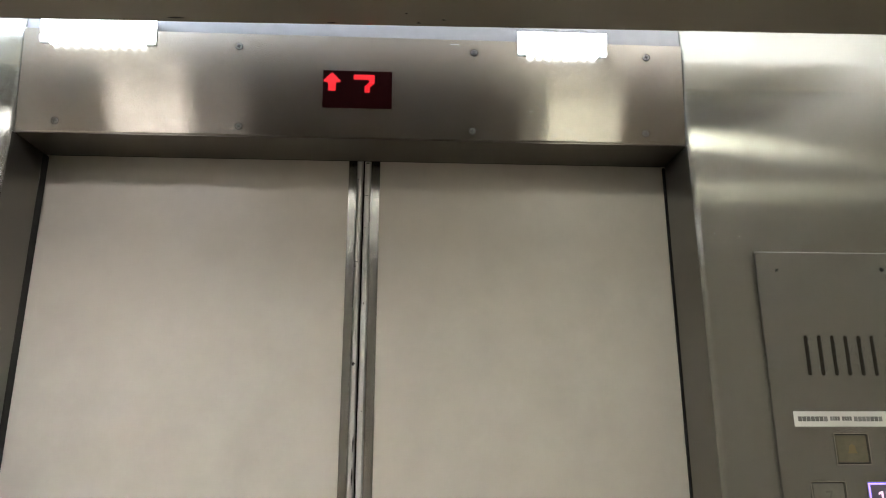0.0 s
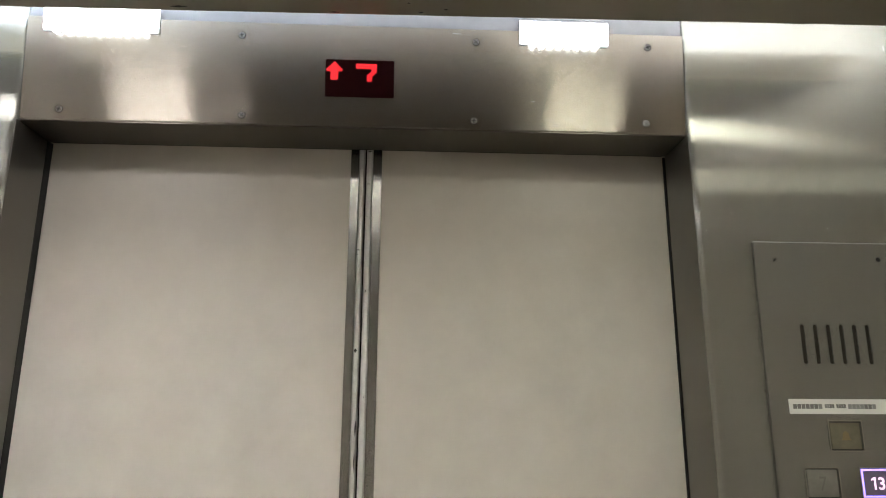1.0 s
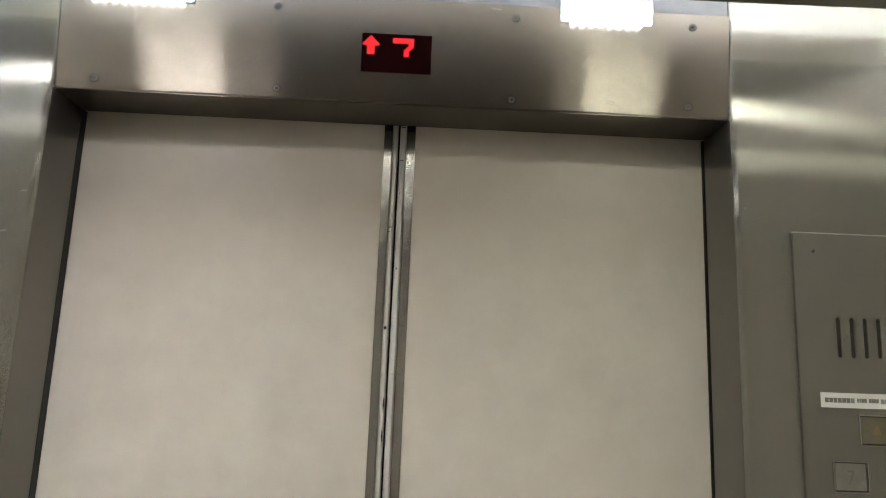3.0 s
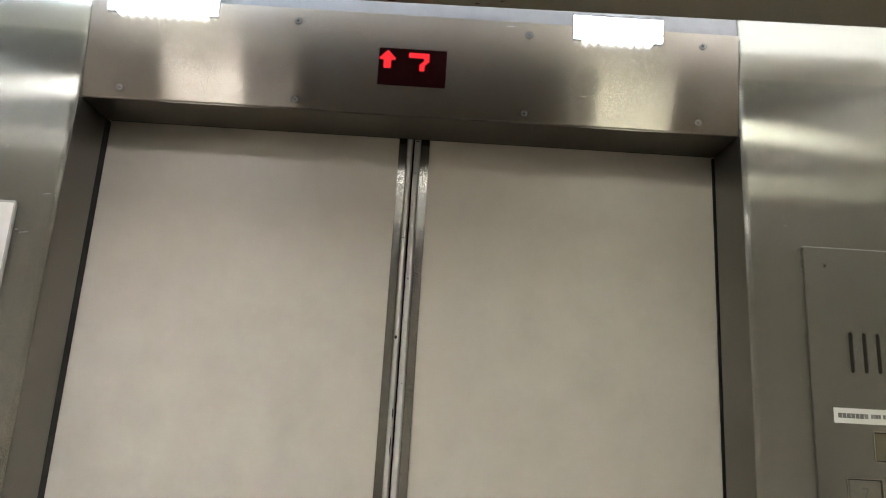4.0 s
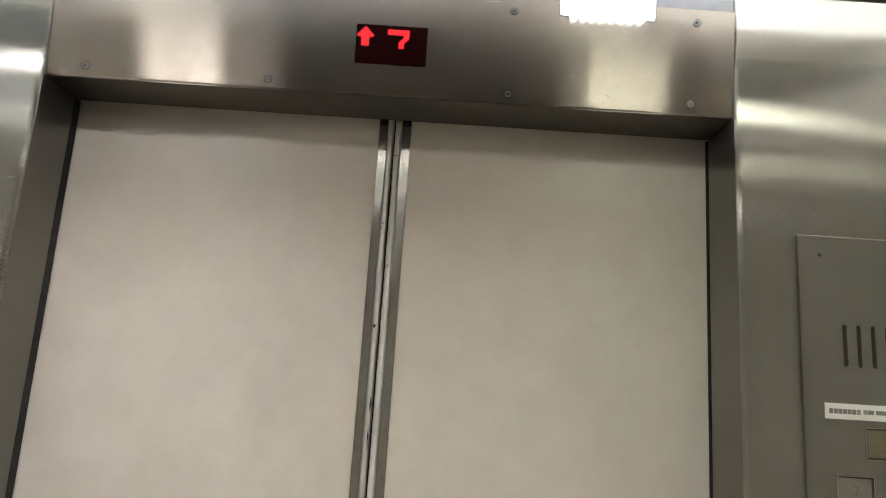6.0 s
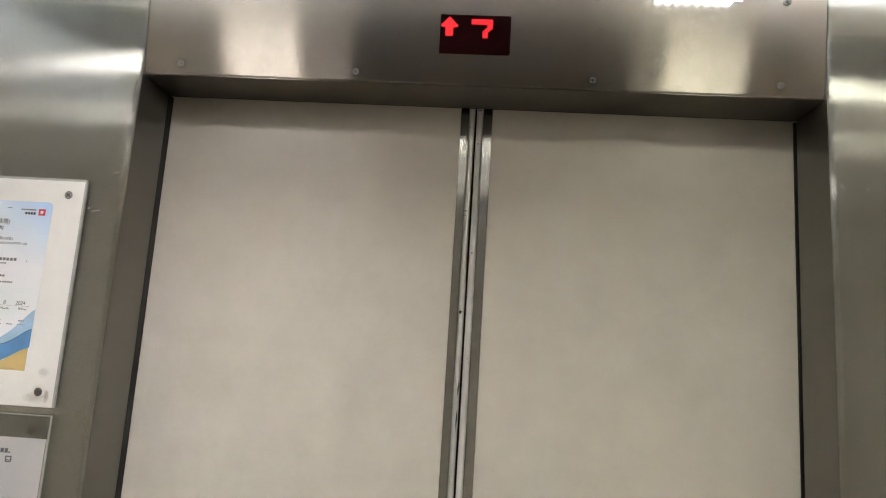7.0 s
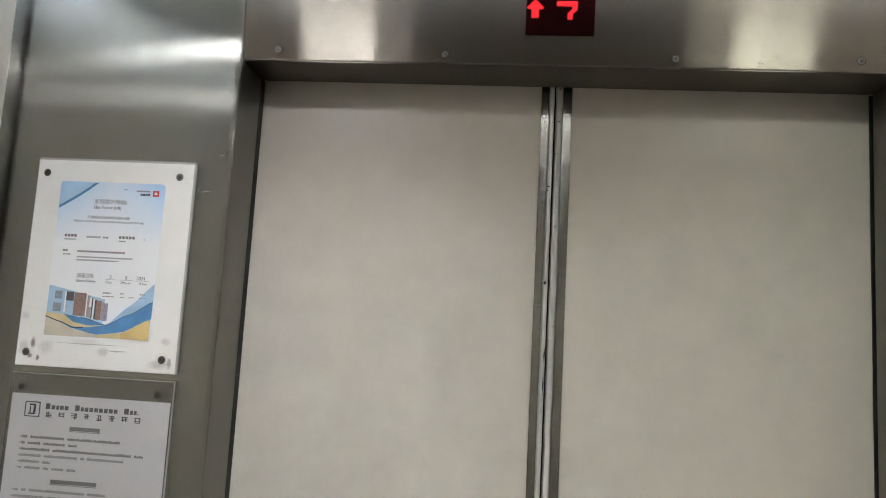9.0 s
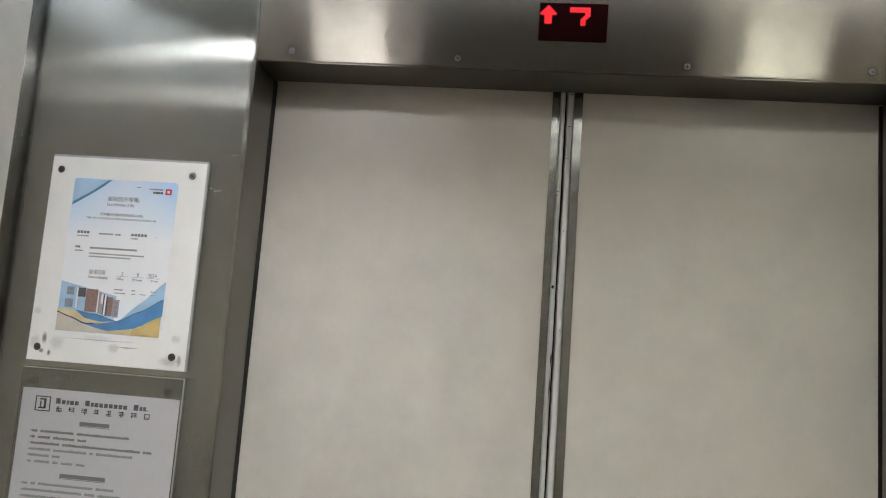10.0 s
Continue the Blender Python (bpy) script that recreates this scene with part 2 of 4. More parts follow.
M_CARD = fading_print("permit_paper", (0.36, 0.58, 0.84), (0.80, 0.81, 0.83), 1.824, 1.735, -0.5865, 0.0735)
M_SKY = plain("print_light_blue", (0.44, 0.63, 0.83), 0.5, 0.0, 0.18, 25.0)
M_BLUE = plain("print_blue", (0.10, 0.28, 0.58), 0.5, 0.0, 0.2, 40.0)
M_NAVY = plain("print_navy", (0.03, 0.06, 0.14), 0.5)
M_SAND = plain("print_sand", (0.76, 0.62, 0.34), 0.5, 0.0, 0.2, 40.0)
M_RED = plain("print_red", (0.62, 0.05, 0.08), 0.5)
M_BRICK = plain("print_brown", (0.33, 0.20, 0.17), 0.5, 0.0, 0.25, 300.0)
M_SLATE = plain("print_slate", (0.30, 0.35, 0.42), 0.5, 0.0, 0.25, 300.0)
M_BEIGE = plain("print_beige", (0.66, 0.60, 0.50), 0.5, 0.0, 0.15, 40.0)
M_GOLD = plain("print_gold", (0.76, 0.56, 0.22), 0.5, 0.0, 0.25, 18.0)
M_LILAC = plain("print_lilac", (0.42, 0.38, 0.50), 0.5, 0.0, 0.3, 300.0)
M_TAN = plain("print_tan", (0.52, 0.42, 0.36), 0.5, 0.0, 0.35, 500.0)
M_SMUDGE = plain("grey_smudge", (0.58, 0.56, 0.52), 0.7, 0.0, 0.2, 200.0)


# ---- building helpers ----
def root(name, at, label, category, group="", kind=""):
    ob = new(name)
    ob.empty_display_size = 0.03
    ob.location = at
    return tagged(ob, label, category, group, kind)


def origin(ob):
    v = Vector((0, 0, 0))
    while ob is not None:
        v += ob.location
        ob = ob.parent
    return v


def mesh_of(name, bm, material, smooth=False):
    me = bpy.data.meshes.new(name)
    bmesh.ops.recalc_face_normals(bm, faces=bm.faces)
    bm.to_mesh(me)
    bm.free()
    me.materials.append(material)
    for p in me.polygons:
        p.use_smooth = smooth
    return me


def part(name, bm, material, parent, label="", smooth=False):
    """One mesh, given in the world's metres, under a thing or a part."""
    bmesh.ops.translate(bm, vec=-origin(parent), verts=bm.verts)
    ob = new(name, mesh_of(name, bm, material, smooth))
    ob.parent = parent
    return tagged(ob, label)


def whole(name, bm, material, label, category, group="", kind=""):
    """A thing that is one mesh, given in the world's metres."""
    return tagged(new(name, mesh_of(name, bm, material)), label, category, group, kind)


def box(x0, x1, y0, y1, z0, z1, bevel=0.0, segments=2):
    bm = bmesh.new()
    bmesh.ops.create_cube(bm, size=1.0)
    for v in bm.verts:
        v.co = Vector((x0 + (v.co.x + 0.5) * (x1 - x0), y0 + (v.co.y + 0.5) * (y1 - y0), z0 + (v.co.z + 0.5) * (z1 - z0)))
    if bevel:
        bmesh.ops.bevel(bm, geom=bm.edges[:], offset=bevel, segments=segments, profile=0.5, affect="EDGES")
    return bm


def prism(points, axis, a, b):
    """A solid with the outline points, drawn out along an axis from a to b."""
    bm = bmesh.new()

    def at(p, q):
        v = list(p)
        v.insert(axis, q)
        return bm.verts.new(v)
    lo, hi = [at(p, a) for p in points], [at(p, b) for p in points]
    n = len(points)
    bm.faces.new(lo)
    bm.faces.new(hi[::-1])
    for i in range(n):
        bm.faces.new((lo[i], hi[i], hi[(i + 1) % n], lo[(i + 1) % n]))
    return bm


def arc(cx, cy, r, a, b, n=6):
    return [(cx + r * math.cos(radians(a + (b - a) * i / n)), cy + r * math.sin(radians(a + (b - a) * i / n))) for i in range(n + 1)]


def flat(points, y, thick=0.0003):
    """A printed or cut shape of outline (x, z), its face at y."""
    return prism(points, 1, y, y + thick)


def bar(x0, x1, z0, z1, y):
    return flat([(x0, z0), (x1, z0), (x1, z1), (x0, z1)], y)


def disc(cx, cz, r, y0, y1, n=20, dome=0.0):
    bm = prism([(cx + r * math.cos(2 * math.pi * i / n), cz + r * math.sin(2 * math.pi * i / n)) for i in range(n)], 1, y0, y1)
    return bm


def lettering(text, x, z, size, y, squeeze=1.0, lean=0.0, align="LEFT", heavy=0.0):
    """Flat letters that face the car, as a bmesh. x, z: the start of the base line."""
    cu = bpy.data.curves.new("letters", "FONT")
    cu.body, cu.size, cu.align_x, cu.shear = text, size, align, lean
    cu.extrude = 0.00008
    cu.offset = heavy
    ob = bpy.data.objects.new("letters", cu)
    me = bpy.data.meshes.new_from_object(ob)
    bm = bmesh.new()
    bm.from_mesh(me)
    for v in bm.verts:
        v.co = Vector((x + v.co.x * squeeze, y - v.co.z, z + v.co.y))
    bpy.data.objects.remove(ob)
    bpy.data.curves.remove(cu)
    bpy.data.meshes.remove(me)
    return bm


def joined(*bms):
    me = bpy.data.meshes.new("tmp")
    out = bmesh.new()
    for b in bms:
        b.to_mesh(me)
        b.free()
        out.from_mesh(me)
    bpy.data.meshes.remove(me)
    return out


def screw(parent, x, z, y, r=0.0042, tilt=0.0, turn=20.0, old=False, name="screw"):
    """A cross-head screw with a domed head and a sunk cross, its axis along y; tilt leans it with its plate."""
    bm = bmesh.new()
    rings = [(0.0, 1.0), (0.0005, 1.0), (0.0008, 0.88), (0.0009, 0.55), (0.0009, 0.0)]
    loops = []
    for h, k in rings[:-1]:
        loops.append([bm.verts.new((r * k * math.cos(2 * math.pi * i / 18), -h, r * k * math.sin(2 * math.pi * i / 18))) for i in range(18)])
    for a, b in zip(loops, loops[1:]):
        for i in range(18):
            bm.faces.new((a[i], a[(i + 1) % 18], b[(i + 1) % 18], b[i]))
    bm.faces.new(loops[-1])
    head = new(name, mesh_of(name, bm, M_SCREW_OLD if old else M_SCREW, True))
    head.parent = parent
    head.location = Vector((x, y, z)) - origin(parent)
    head.rotation_euler = (radians(tilt), radians(turn), 0)
    w, l = r * 0.19, r * 0.70
    cross = joined(box(-l, l, -0.00105, -0.0005, -w, w), box(-w, w, -0.00105, -0.0005, -l, l))
    ob = new("cross_slot", mesh_of("cross_slot", cross, M_SLOT))
    ob.parent = head
    rim = bmesh.new()
    n = 20
    a = [rim.verts.new((r * 1.0 * math.cos(2 * math.pi * i / n), -0.0003, r * math.sin(2 * math.pi * i / n))) for i in range(n)]
    b = [rim.verts.new((r * 1.18 * math.cos(2 * math.pi * i / n), -0.0003, r * 1.18 * math.sin(2 * math.pi * i / n))) for i in range(n)]
    for i in range(n):
        rim.faces.new((a[i], a[(i + 1) % n], b[(i + 1) % n], b[i]))
    ob = new("countersink", mesh_of("countersink", rim, M_SLOT))
    ob.parent = head
    return head


# ---- the car: floor, walls, roof ----
whole("floor", box(-0.80, 0.80, BACK - 0.04, 0.14, -0.03, 0.0), M_FLOOR, "beige-grey speckled vinyl lift floor", "floor", kind="structure")
whole("ceiling", box(-0.80, 0.80, BACK - 0.04, 0.14, TOP, TOP + 0.03), M_ROOF, "white painted roof above the hung ceiling panel", "ceiling", kind="structure")
whole("wall_back", box(-0.80, 0.80, BACK - 0.04, BACK, 0.0, TOP), M_BACK, "grey-brown laminate back wall of the lift", "wall", kind="structure")

for side, name in ((-1, "wall_left"), (1, "wall_right")):
    wide = WEST if side < 0 else HALF
    wall = root(name, (side * wide, -0.7, 0.0), "pale beige laminate side wall with a steel corner trim", "wall", kind="structure")
    xs = sorted((side * wide, side * (wide + 0.04)))
    part("panel", box(xs[0], xs[1], BACK, -0.0195, 0.0, TOP), M_WALL, wall)
    xs = sorted((side * (wide - 0.0001), side * (wide + 0.03)))
    part("corner_trim", box(xs[0], xs[1], -0.0190, 0.0110, 0.0, TOP, 0.0008), M_STRIP, wall, "narrow bright steel corner trim")
    xs = sorted((side * (wide - 0.002), side * (wide + 0.03)))
    part("shadow_joint", box(xs[0], xs[1], 0.035, 0.05, 0.0, TOP), M_MATT_BLACK, wall, "dark joint beside the front panel")

# marks in the front panels: x, z, width, height, slant
SCRATCHES_LEFT = [(-0.461, 1.812, 0.010, 0.0010, 0.0008), (-0.470, 1.815, 0.003, 0.0014, 0.0), (-0.4435, 1.949, 0.005, 0.0007, 0.0024), (-0.4420, 1.862, 0.008, 0.0007, 0.0008),
                  (-0.537, 2.0575, 0.0011, 0.0011, 0.0), (-0.537, 2.0545, 0.0011, 0.0011, 0.0), (-0.537, 2.0515, 0.0011, 0.0011, 0.0)]
SCRATCHES_RIGHT = [(0.7125, 2.1305, 0.0014, 0.0080, 0.0), (0.6330, 2.0780, 0.0016, 0.0008, 0.0), (0.4760, 1.8900, 0.0010, 0.0030, 0.0), (0.4600, 2.0060, 0.0030, 0.0010, 0.0),
                   (0.5360, 2.0060, 0.0016, 0.0010, 0.0), (0.4440, 2.0160, 0.0018, 0.0012, 0.0)]

# front panels beside the doorway: folded sheet with rounded edges
for side, name in ((-1, "wall_front_left"), (1, "wall_front_right")):
    r1, r2, e = 0.0060, 0.015, (WEST if side < 0 else HALF) - 0.0004
    outline = [(OPEN, JAMB)] + arc(OPEN + r1, r1, r1, 180, 270) + arc(e - r2, r2, r2, 270, 360, 16) + [(e, JAMB)]
    if side < 0:
        outline = [(-x, y) for x, y in outline][::-1]
    bm = prism(outline, 2, 0.0, TOP)
    front = root(name, (side * (OPEN + e) / 2, 0.04, 0.0), "brushed stainless steel front panel with rounded edges beside the doorway", "wall panel", kind="structure")
    part("folded_sheet", bm, M_RETURN, front)
    marks = SCRATCHES_LEFT if side < 0 else SCRATCHES_RIGHT
    for x, z, w, h, slant in marks:
        part("scratch", flat([(x - w / 2, z - h / 2 - slant), (x + w / 2, z - h / 2 + slant), (x + w / 2, z + h / 2 + slant), (x - w / 2, z + h / 2 - slant)], -0.0003), M_SCRATCH_GLINT if max(w, h) > 0.002 else M_CHIP, front, "small scratch in the steel")

# black strips set into the gaps beside the leaves to paint their shade
for side, y0, y1 in ((-1, 0.0825, 0.0965), (1, 0.0940, 0.0965)):
    xs = sorted((side * (OPEN - 0.0010), side * (OPEN + 0.03)))
    whole("door_gap_shade", box(xs[0], xs[1], y0, y1, 0.0, LINTEL), M_MATT_BLACK, "black strip added for the shade in the gap between the jamb and the door leaf", "door seal", kind="structure")

# thin faces over the jambs whose dark tint paints in their shade
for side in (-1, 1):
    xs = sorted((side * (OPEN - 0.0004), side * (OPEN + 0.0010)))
    whole("jamb_shade_strip", box(xs[0], xs[1], 0.0062, 0.0820 if side < 0 else JAMB + 0.0015, 0.0, LINTEL - 0.0014, 0.0002), M_JAMB_SHADE, "steel face of the door jamb, darkened in colour for its shade", "door jamb", "jamb linings", "structure")

# the same above the leaves: a black strip in place of the gap's shade
whole("door_gap_shade", box(-OPEN + 0.002, OPEN - 0.002, 0.0875, 0.0962, LINTEL + 0.0022, LINTEL + 0.035), M_MATT_BLACK, "black strip added for the shade in the gap between the header and the door leaves", "door seal", kind="structure")

# landing side behind the doors, closes the gaps beside the leaves
whole("wall_shaft", box(-0.80, 0.80, 0.150, 0.17, 0.0, TOP), M_MATT_BLACK, "black shaft wall behind the closed lift doors", "wall", kind="structure")

# ---- header over the doorway, leaning in towards its lower edge ----
LEAN = math.degrees(math.atan2(0.0135, 0.135))


def header_y(z):
    return 0.0100 - (z - LINTEL) * 0.1


def lean_bm(bm):
    for v in bm.verts:
        v.co.y += header_y(v.co.z)
    return bm


header = root("door_header", (0.0, 0.04, LINTEL), "brushed stainless steel header plate over the lift doors", "header", kind="structure")
W = OPEN - 0.0008
part("cover_plate", prism([(header_y(2.137), 2.137), (header_y(LINTEL + 0.0015), LINTEL + 0.0015), (header_y(LINTEL) + 0.0015, LINTEL),
                           (JAMB, LINTEL), (JAMB, 2.137)], 0, -W, W), M_HEADER, header)
# thin strip that carries the darker, shade-toned steel under the header
part("soffit_shade_strip", box(-W, W, header_y(LINTEL) + 0.0016, JAMB, LINTEL - 0.0012, LINTEL - 0.0001), M_SOFFIT, header, "steel underside of the header, darkened in colour for its shade")
part("transom", box(-W, W, 0.0005, JAMB, 2.1374, TOP), M_TRANSOM, header, "grey painted strip behind the ceiling edge")
for i, (x, z) in enumerate(((-0.381, 2.0140), (-0.388, 2.1195), (-0.1525, 2.0120), (-0.157, 2.1195), (0.147, 2.0120), (0.1495, 2.1195), (0.376, 2.0140), (0.381, 2.1195))):
    screw(header, x, z, header_y(z) - 0.0001, 0.0043, LEAN * 0.9, (15, 62, 38, 80, 5, 50, 27, 71)[i])
for x, z, l in ((0.118, 2.1300, 0.012), (-0.258, 2.092, 0.002), (0.222, 2.040, 0.006), (0.250, 2.008, 0.008), (-0.02, 2.121, 0.003)):
    part("scratch", joined(box(x, x + l, header_y(z) - 0.0003, header_y(z) + 0.001, z, z + 0.0007)), M_SCRATCH_GLINT, header, "short bright scratch")

for x0, z0, x1, z1 in ((0.267, 2.0200, 0.279, 2.0105), (0.284, 2.0095, 0.295, 2.0030), (0.289, 2.0075, 0.296, 2.0062), (0.255, 2.0090, 0.2565, 2.0080), (0.273, 2.0180, 0.281, 2.0140)):
    part("scuff", lean_bm(flat([(x0, z0), (x0 + 0.0004, z0 + 0.0004), (x1 + 0.0003, z1 + 0.0004), (x1, z1)], -0.0003)), M_SCUFF, header, "dull dark scuff")

# ---- floor indicator in the header ----
indicator = root("floor_indicator", (-0.003, header_y(2.064), 2.038), "dark red floor indicator with a lit arrow and seven", "floor indicator")
IX0, IX1, IZ0, IZ1 = -0.0475, 0.0420, 2.0395, 2.0900


part("window", lean_bm(box(IX0, IX1, -0.0006, 0.004, IZ0, IZ1, 0.0004)), M_WINDOW, indicator, "dark red glossy window")
ARROW = ("...1...", "..111..", ".11111.", "1111111", "..111..", "..111..", "..111..", "..111..")
SEVEN = ("111111111", "111111111", ".......11", ".......11", "......11.", ".....11..", ".....11..", ".....11..")
dot_bm = bmesh.new()
bmesh.ops.create_icosphere(dot_bm, subdivisions=1, radius=0.00056)
dot_me = mesh_of("led_dot", dot_bm, M_DOT, True)
PITCH = 0.0029
for rows, x0, z0 in ((ARROW, IX0 + 0.0030, 2.0845), (SEVEN, IX0 + 0.0415, 2.0828)):
    spots = [disc(x0 + i * PITCH, z0 - j * PITCH, 0.0024, -0.0008, -0.0007, 10) for j, row in enumerate(rows) for i, c in enumerate(row) if c == "1"]
    part("lit_patch", lean_bm(joined(*spots)), M_HALO, indicator, "red glow in the window")
for rows, x0, z0 in ((ARROW, IX0 + 0.0030, 2.0845), (SEVEN, IX0 + 0.0415, 2.0828)):
    for j, row in enumerate(rows):
        for i, c in enumerate(row):
            if c == "1":
                dot = new("led_dot", dot_me)
                dot.parent = indicator
                z = z0 - j * PITCH
                dot.location = Vector((x0 + i * PITCH, header_y(z) - 0.0009, z)) - origin(indicator)

# ---- the two door leaves ----
for side, name, x0, x1 in ((-1, "door_1", -0.470, -0.0185), (1, "door_2", 0.0250, 0.470)):
    leaf = root(name, ((x0 + x1) / 2, DOOR_Y, 0.01), "closed lift door leaf in pale beige laminate with a steel edge", "lift door", "lift door leaves", "structure")
    part("panel", box(x0, x1, DOOR_Y, DOOR_Y + 0.03, 0.01, LINTEL + 0.04, 0.0008), M_LAMINATE, leaf)
    if side < 0:
        part("edge_strip", box(-0.0185, -0.0072, DOOR_Y - 0.0012, DOOR_Y + 0.03, 0.01, LINTEL + 0.04, 0.0006), M_STRIP, leaf, "narrow brushed steel edge strip")
        part("nosing", prism([(-0.0066, DOOR_Y + 0.02), (-0.0066, DOOR_Y + 0.001), (-0.0048, DOOR_Y - 0.0008), (-0.0010, DOOR_Y + 0.0005), (0.0004, DOOR_Y + 0.004), (0.0004, DOOR_Y + 0.02)],
                             2, 0.01, LINTEL + 0.04), M_NOSING, leaf, "worn grey door nosing with dark chips")
    else:
        part("edge_strip", box(0.0127, 0.0250, DOOR_Y - 0.0012, DOOR_Y + 0.03, 0.01, LINTEL + 0.04, 0.0006), M_STRIP, leaf, "narrow brushed steel edge strip")
        part("nosing", prism([(0.0034, DOOR_Y + 0.02), (0.0034, DOOR_Y + 0.003), (0.0046, DOOR_Y - 0.0006), (0.0105, DOOR_Y - 0.0012), (0.0120, DOOR_Y + 0.001), (0.0120, DOOR_Y + 0.02)],
                             2, 0.01, LINTEL + 0.04), M_NOSING, leaf, "worn grey door nosing with dark chips")

def tray_front(x):
    return TRAY_FRONT + TRAY_SKEW * x


# ---- ceiling panel hung below the roof, with gaps for the light along its edges ----
tray = root("ceiling_panel", (0.0, (TRAY_FRONT + TRAY_BACK) / 2, TRAY), "satin grey-brown painted ceiling panel hung below the roof", "ceiling panel", kind="structure")
LAMP_W, LAMP_D = 0.125, 0.084
# x, y, strength, depth of the diffuser above the underside
LAMPS = [(-0.365, -0.250, 0.215, -0.006), (0.362, -0.250, 0.165, -0.006), (-0.352, -0.555, 2.70, 0.024), (0.380, -0.555, 1.00, 0.026),
         # unseen rear pair, added as fill for the lower part of the doors
         (-0.365, -0.885, 0.35, 0.036), (0.365, -0.885, 0.22, 0.036)]
sunk = [[(x - LAMP_W / 2, y - LAMP_D / 2), (x + LAMP_W / 2, y - LAMP_D / 2), (x + LAMP_W / 2, y + LAMP_D / 2), (x - LAMP_W / 2, y + LAMP_D / 2)] for x, y, _, depth in LAMPS if depth > 0]
slab = bmesh.new()
for loop in [[(-TRAY_X, TRAY_BACK), (TRAY_X, TRAY_BACK), (TRAY_X, tray_front(TRAY_X)), (-TRAY_X, tray_front(-TRAY_X))]] + sunk:
    vs = [slab.verts.new((x, y, TRAY)) for x, y in loop]
    for i in range(4):
        slab.edges.new((vs[i], vs[(i + 1) % 4]))
bmesh.ops.triangle_fill(slab, edges=slab.edges[:], use_beauty=True)
raised = bmesh.ops.extrude_face_region(slab, geom=slab.faces[:])
bmesh.ops.translate(slab, vec=(0, 0, TRAY_H), verts=[g for g in raised["geom"] if isinstance(g, bmesh.types.BMVert)])
part("panel", slab, M_TRAY, tray)
FL, FR, TX = tray_front(-TRAY_X), tray_front(TRAY_X), TRAY_X
for outline in ([(-TX, FL), (TX, FR), (TX, FR + 0.0012), (-TX, FL + 0.0012)], [(-TX, TRAY_BACK - 0.0012), (TX, TRAY_BACK - 0.0012), (TX, TRAY_BACK), (-TX, TRAY_BACK)],
                [(-TX - 0.0012, TRAY_BACK), (-TX, TRAY_BACK), (-TX, FL), (-TX - 0.0012, FL)], [(TX, TRAY_BACK), (TX + 0.0012, TRAY_BACK), (TX + 0.0012, FR), (TX, FR)]):
    part("edge_band", prism(outline, 2, TRAY + 0.001, TRAY + TRAY_H - 0.001), M_EDGE, tray, "cream edge band")
# dents and dirt along the front edge
for x, y, w, h in ((-0.215, -0.082, 0.020, 0.0020), (0.075, -0.086, 0.006, 0.0012), (0.105, -0.094, 0.005, 0.0010), (0.060, -0.105, 0.004, 0.0010), (-0.03, -0.081, 0.012, 0.0014)):
    part("dent", prism([(x - w / 2, y + 0.010), (x, y + 0.010 - h), (x + w / 2, y + 0.010), (x, y + 0.010 + h * 0.6)], 2, TRAY - 0.0006, TRAY + 0.001), M_CHIP, tray, "dark dent in the edge")
for x, y in ((-0.60, -0.3), (0.60, -0.3), (-0.60, -1.1), (0.60, -1.1)):
    part("hanger", prism([(x + 0.005 * math.cos(a), y + 0.005 * math.sin(a)) for a in (0, 1.05, 2.09, 3.14, 4.19, 5.24)], 2, TRAY + TRAY_H, TOP), M_SCREW, tray)


def downlight(x, y, w, d, depth, material, rim):
    """A lamp in the ceiling panel; depth: how far its diffuser lies above the underside, below zero where it stands proud."""
    lamp = root("downlight", (x, y, TRAY), "oblong warm white downlight let into the ceiling panel", "lamp", "downlights in the ceiling panel")
    x0, x1, y0, y1 = x - w / 2, x + w / 2, y - d / 2, y + d / 2
    e = 0.0005 if depth > 0 else 0.0
    part("diffuser", box(x0 + e, x1 - e, y0 + e, y1 - e, TRAY + depth, TRAY + depth + 0.007, 0.002), material, lamp, "glowing warm diffuser")
    # unseen opaque cap, added so the diffuser doesn't light the roof space
    part("light_cap", box(x0 - 0.01, x1 + 0.01, y0 - 0.01, y1 + 0.01, TRAY + TRAY_H + 0.0005, TRAY + TRAY_H + 0.02, 0.002), M_ROOF, lamp, "unseen white cap added to stop light leaking upward")
    # unseen black lining, added to keep the recess walls out of the steel's reflections
    if depth > 0:
        for a in ((x0, x0 + 0.001, y0, y1), (x1 - 0.001, x1, y0, y1), (x0 + 0.001, x1 - 0.001, y0, y0 + 0.001), (x0 + 0.001, x1 - 0.001, y1 - 0.001, y1)):
            part("baffle", box(a[0], a[1], a[2], a[3], TRAY - 0.0005, TRAY + depth - 0.0005), M_MATT_BLACK, lamp, "unseen black lining added to cut off the lamp at low angles")
    f = 0.008 if depth > 0 else 0.002
    for a in ((x0 - f, x0, y0 - f, y1 + f), (x1, x1 + f, y0 - f, y1 + f), (x0, x1, y0 - f, y0), (x0, x1, y1, y1 + f)):
        part("frame", box(a[0], a[1], a[2], a[3], TRAY - 0.0045, TRAY - 0.0004), rim, lamp)


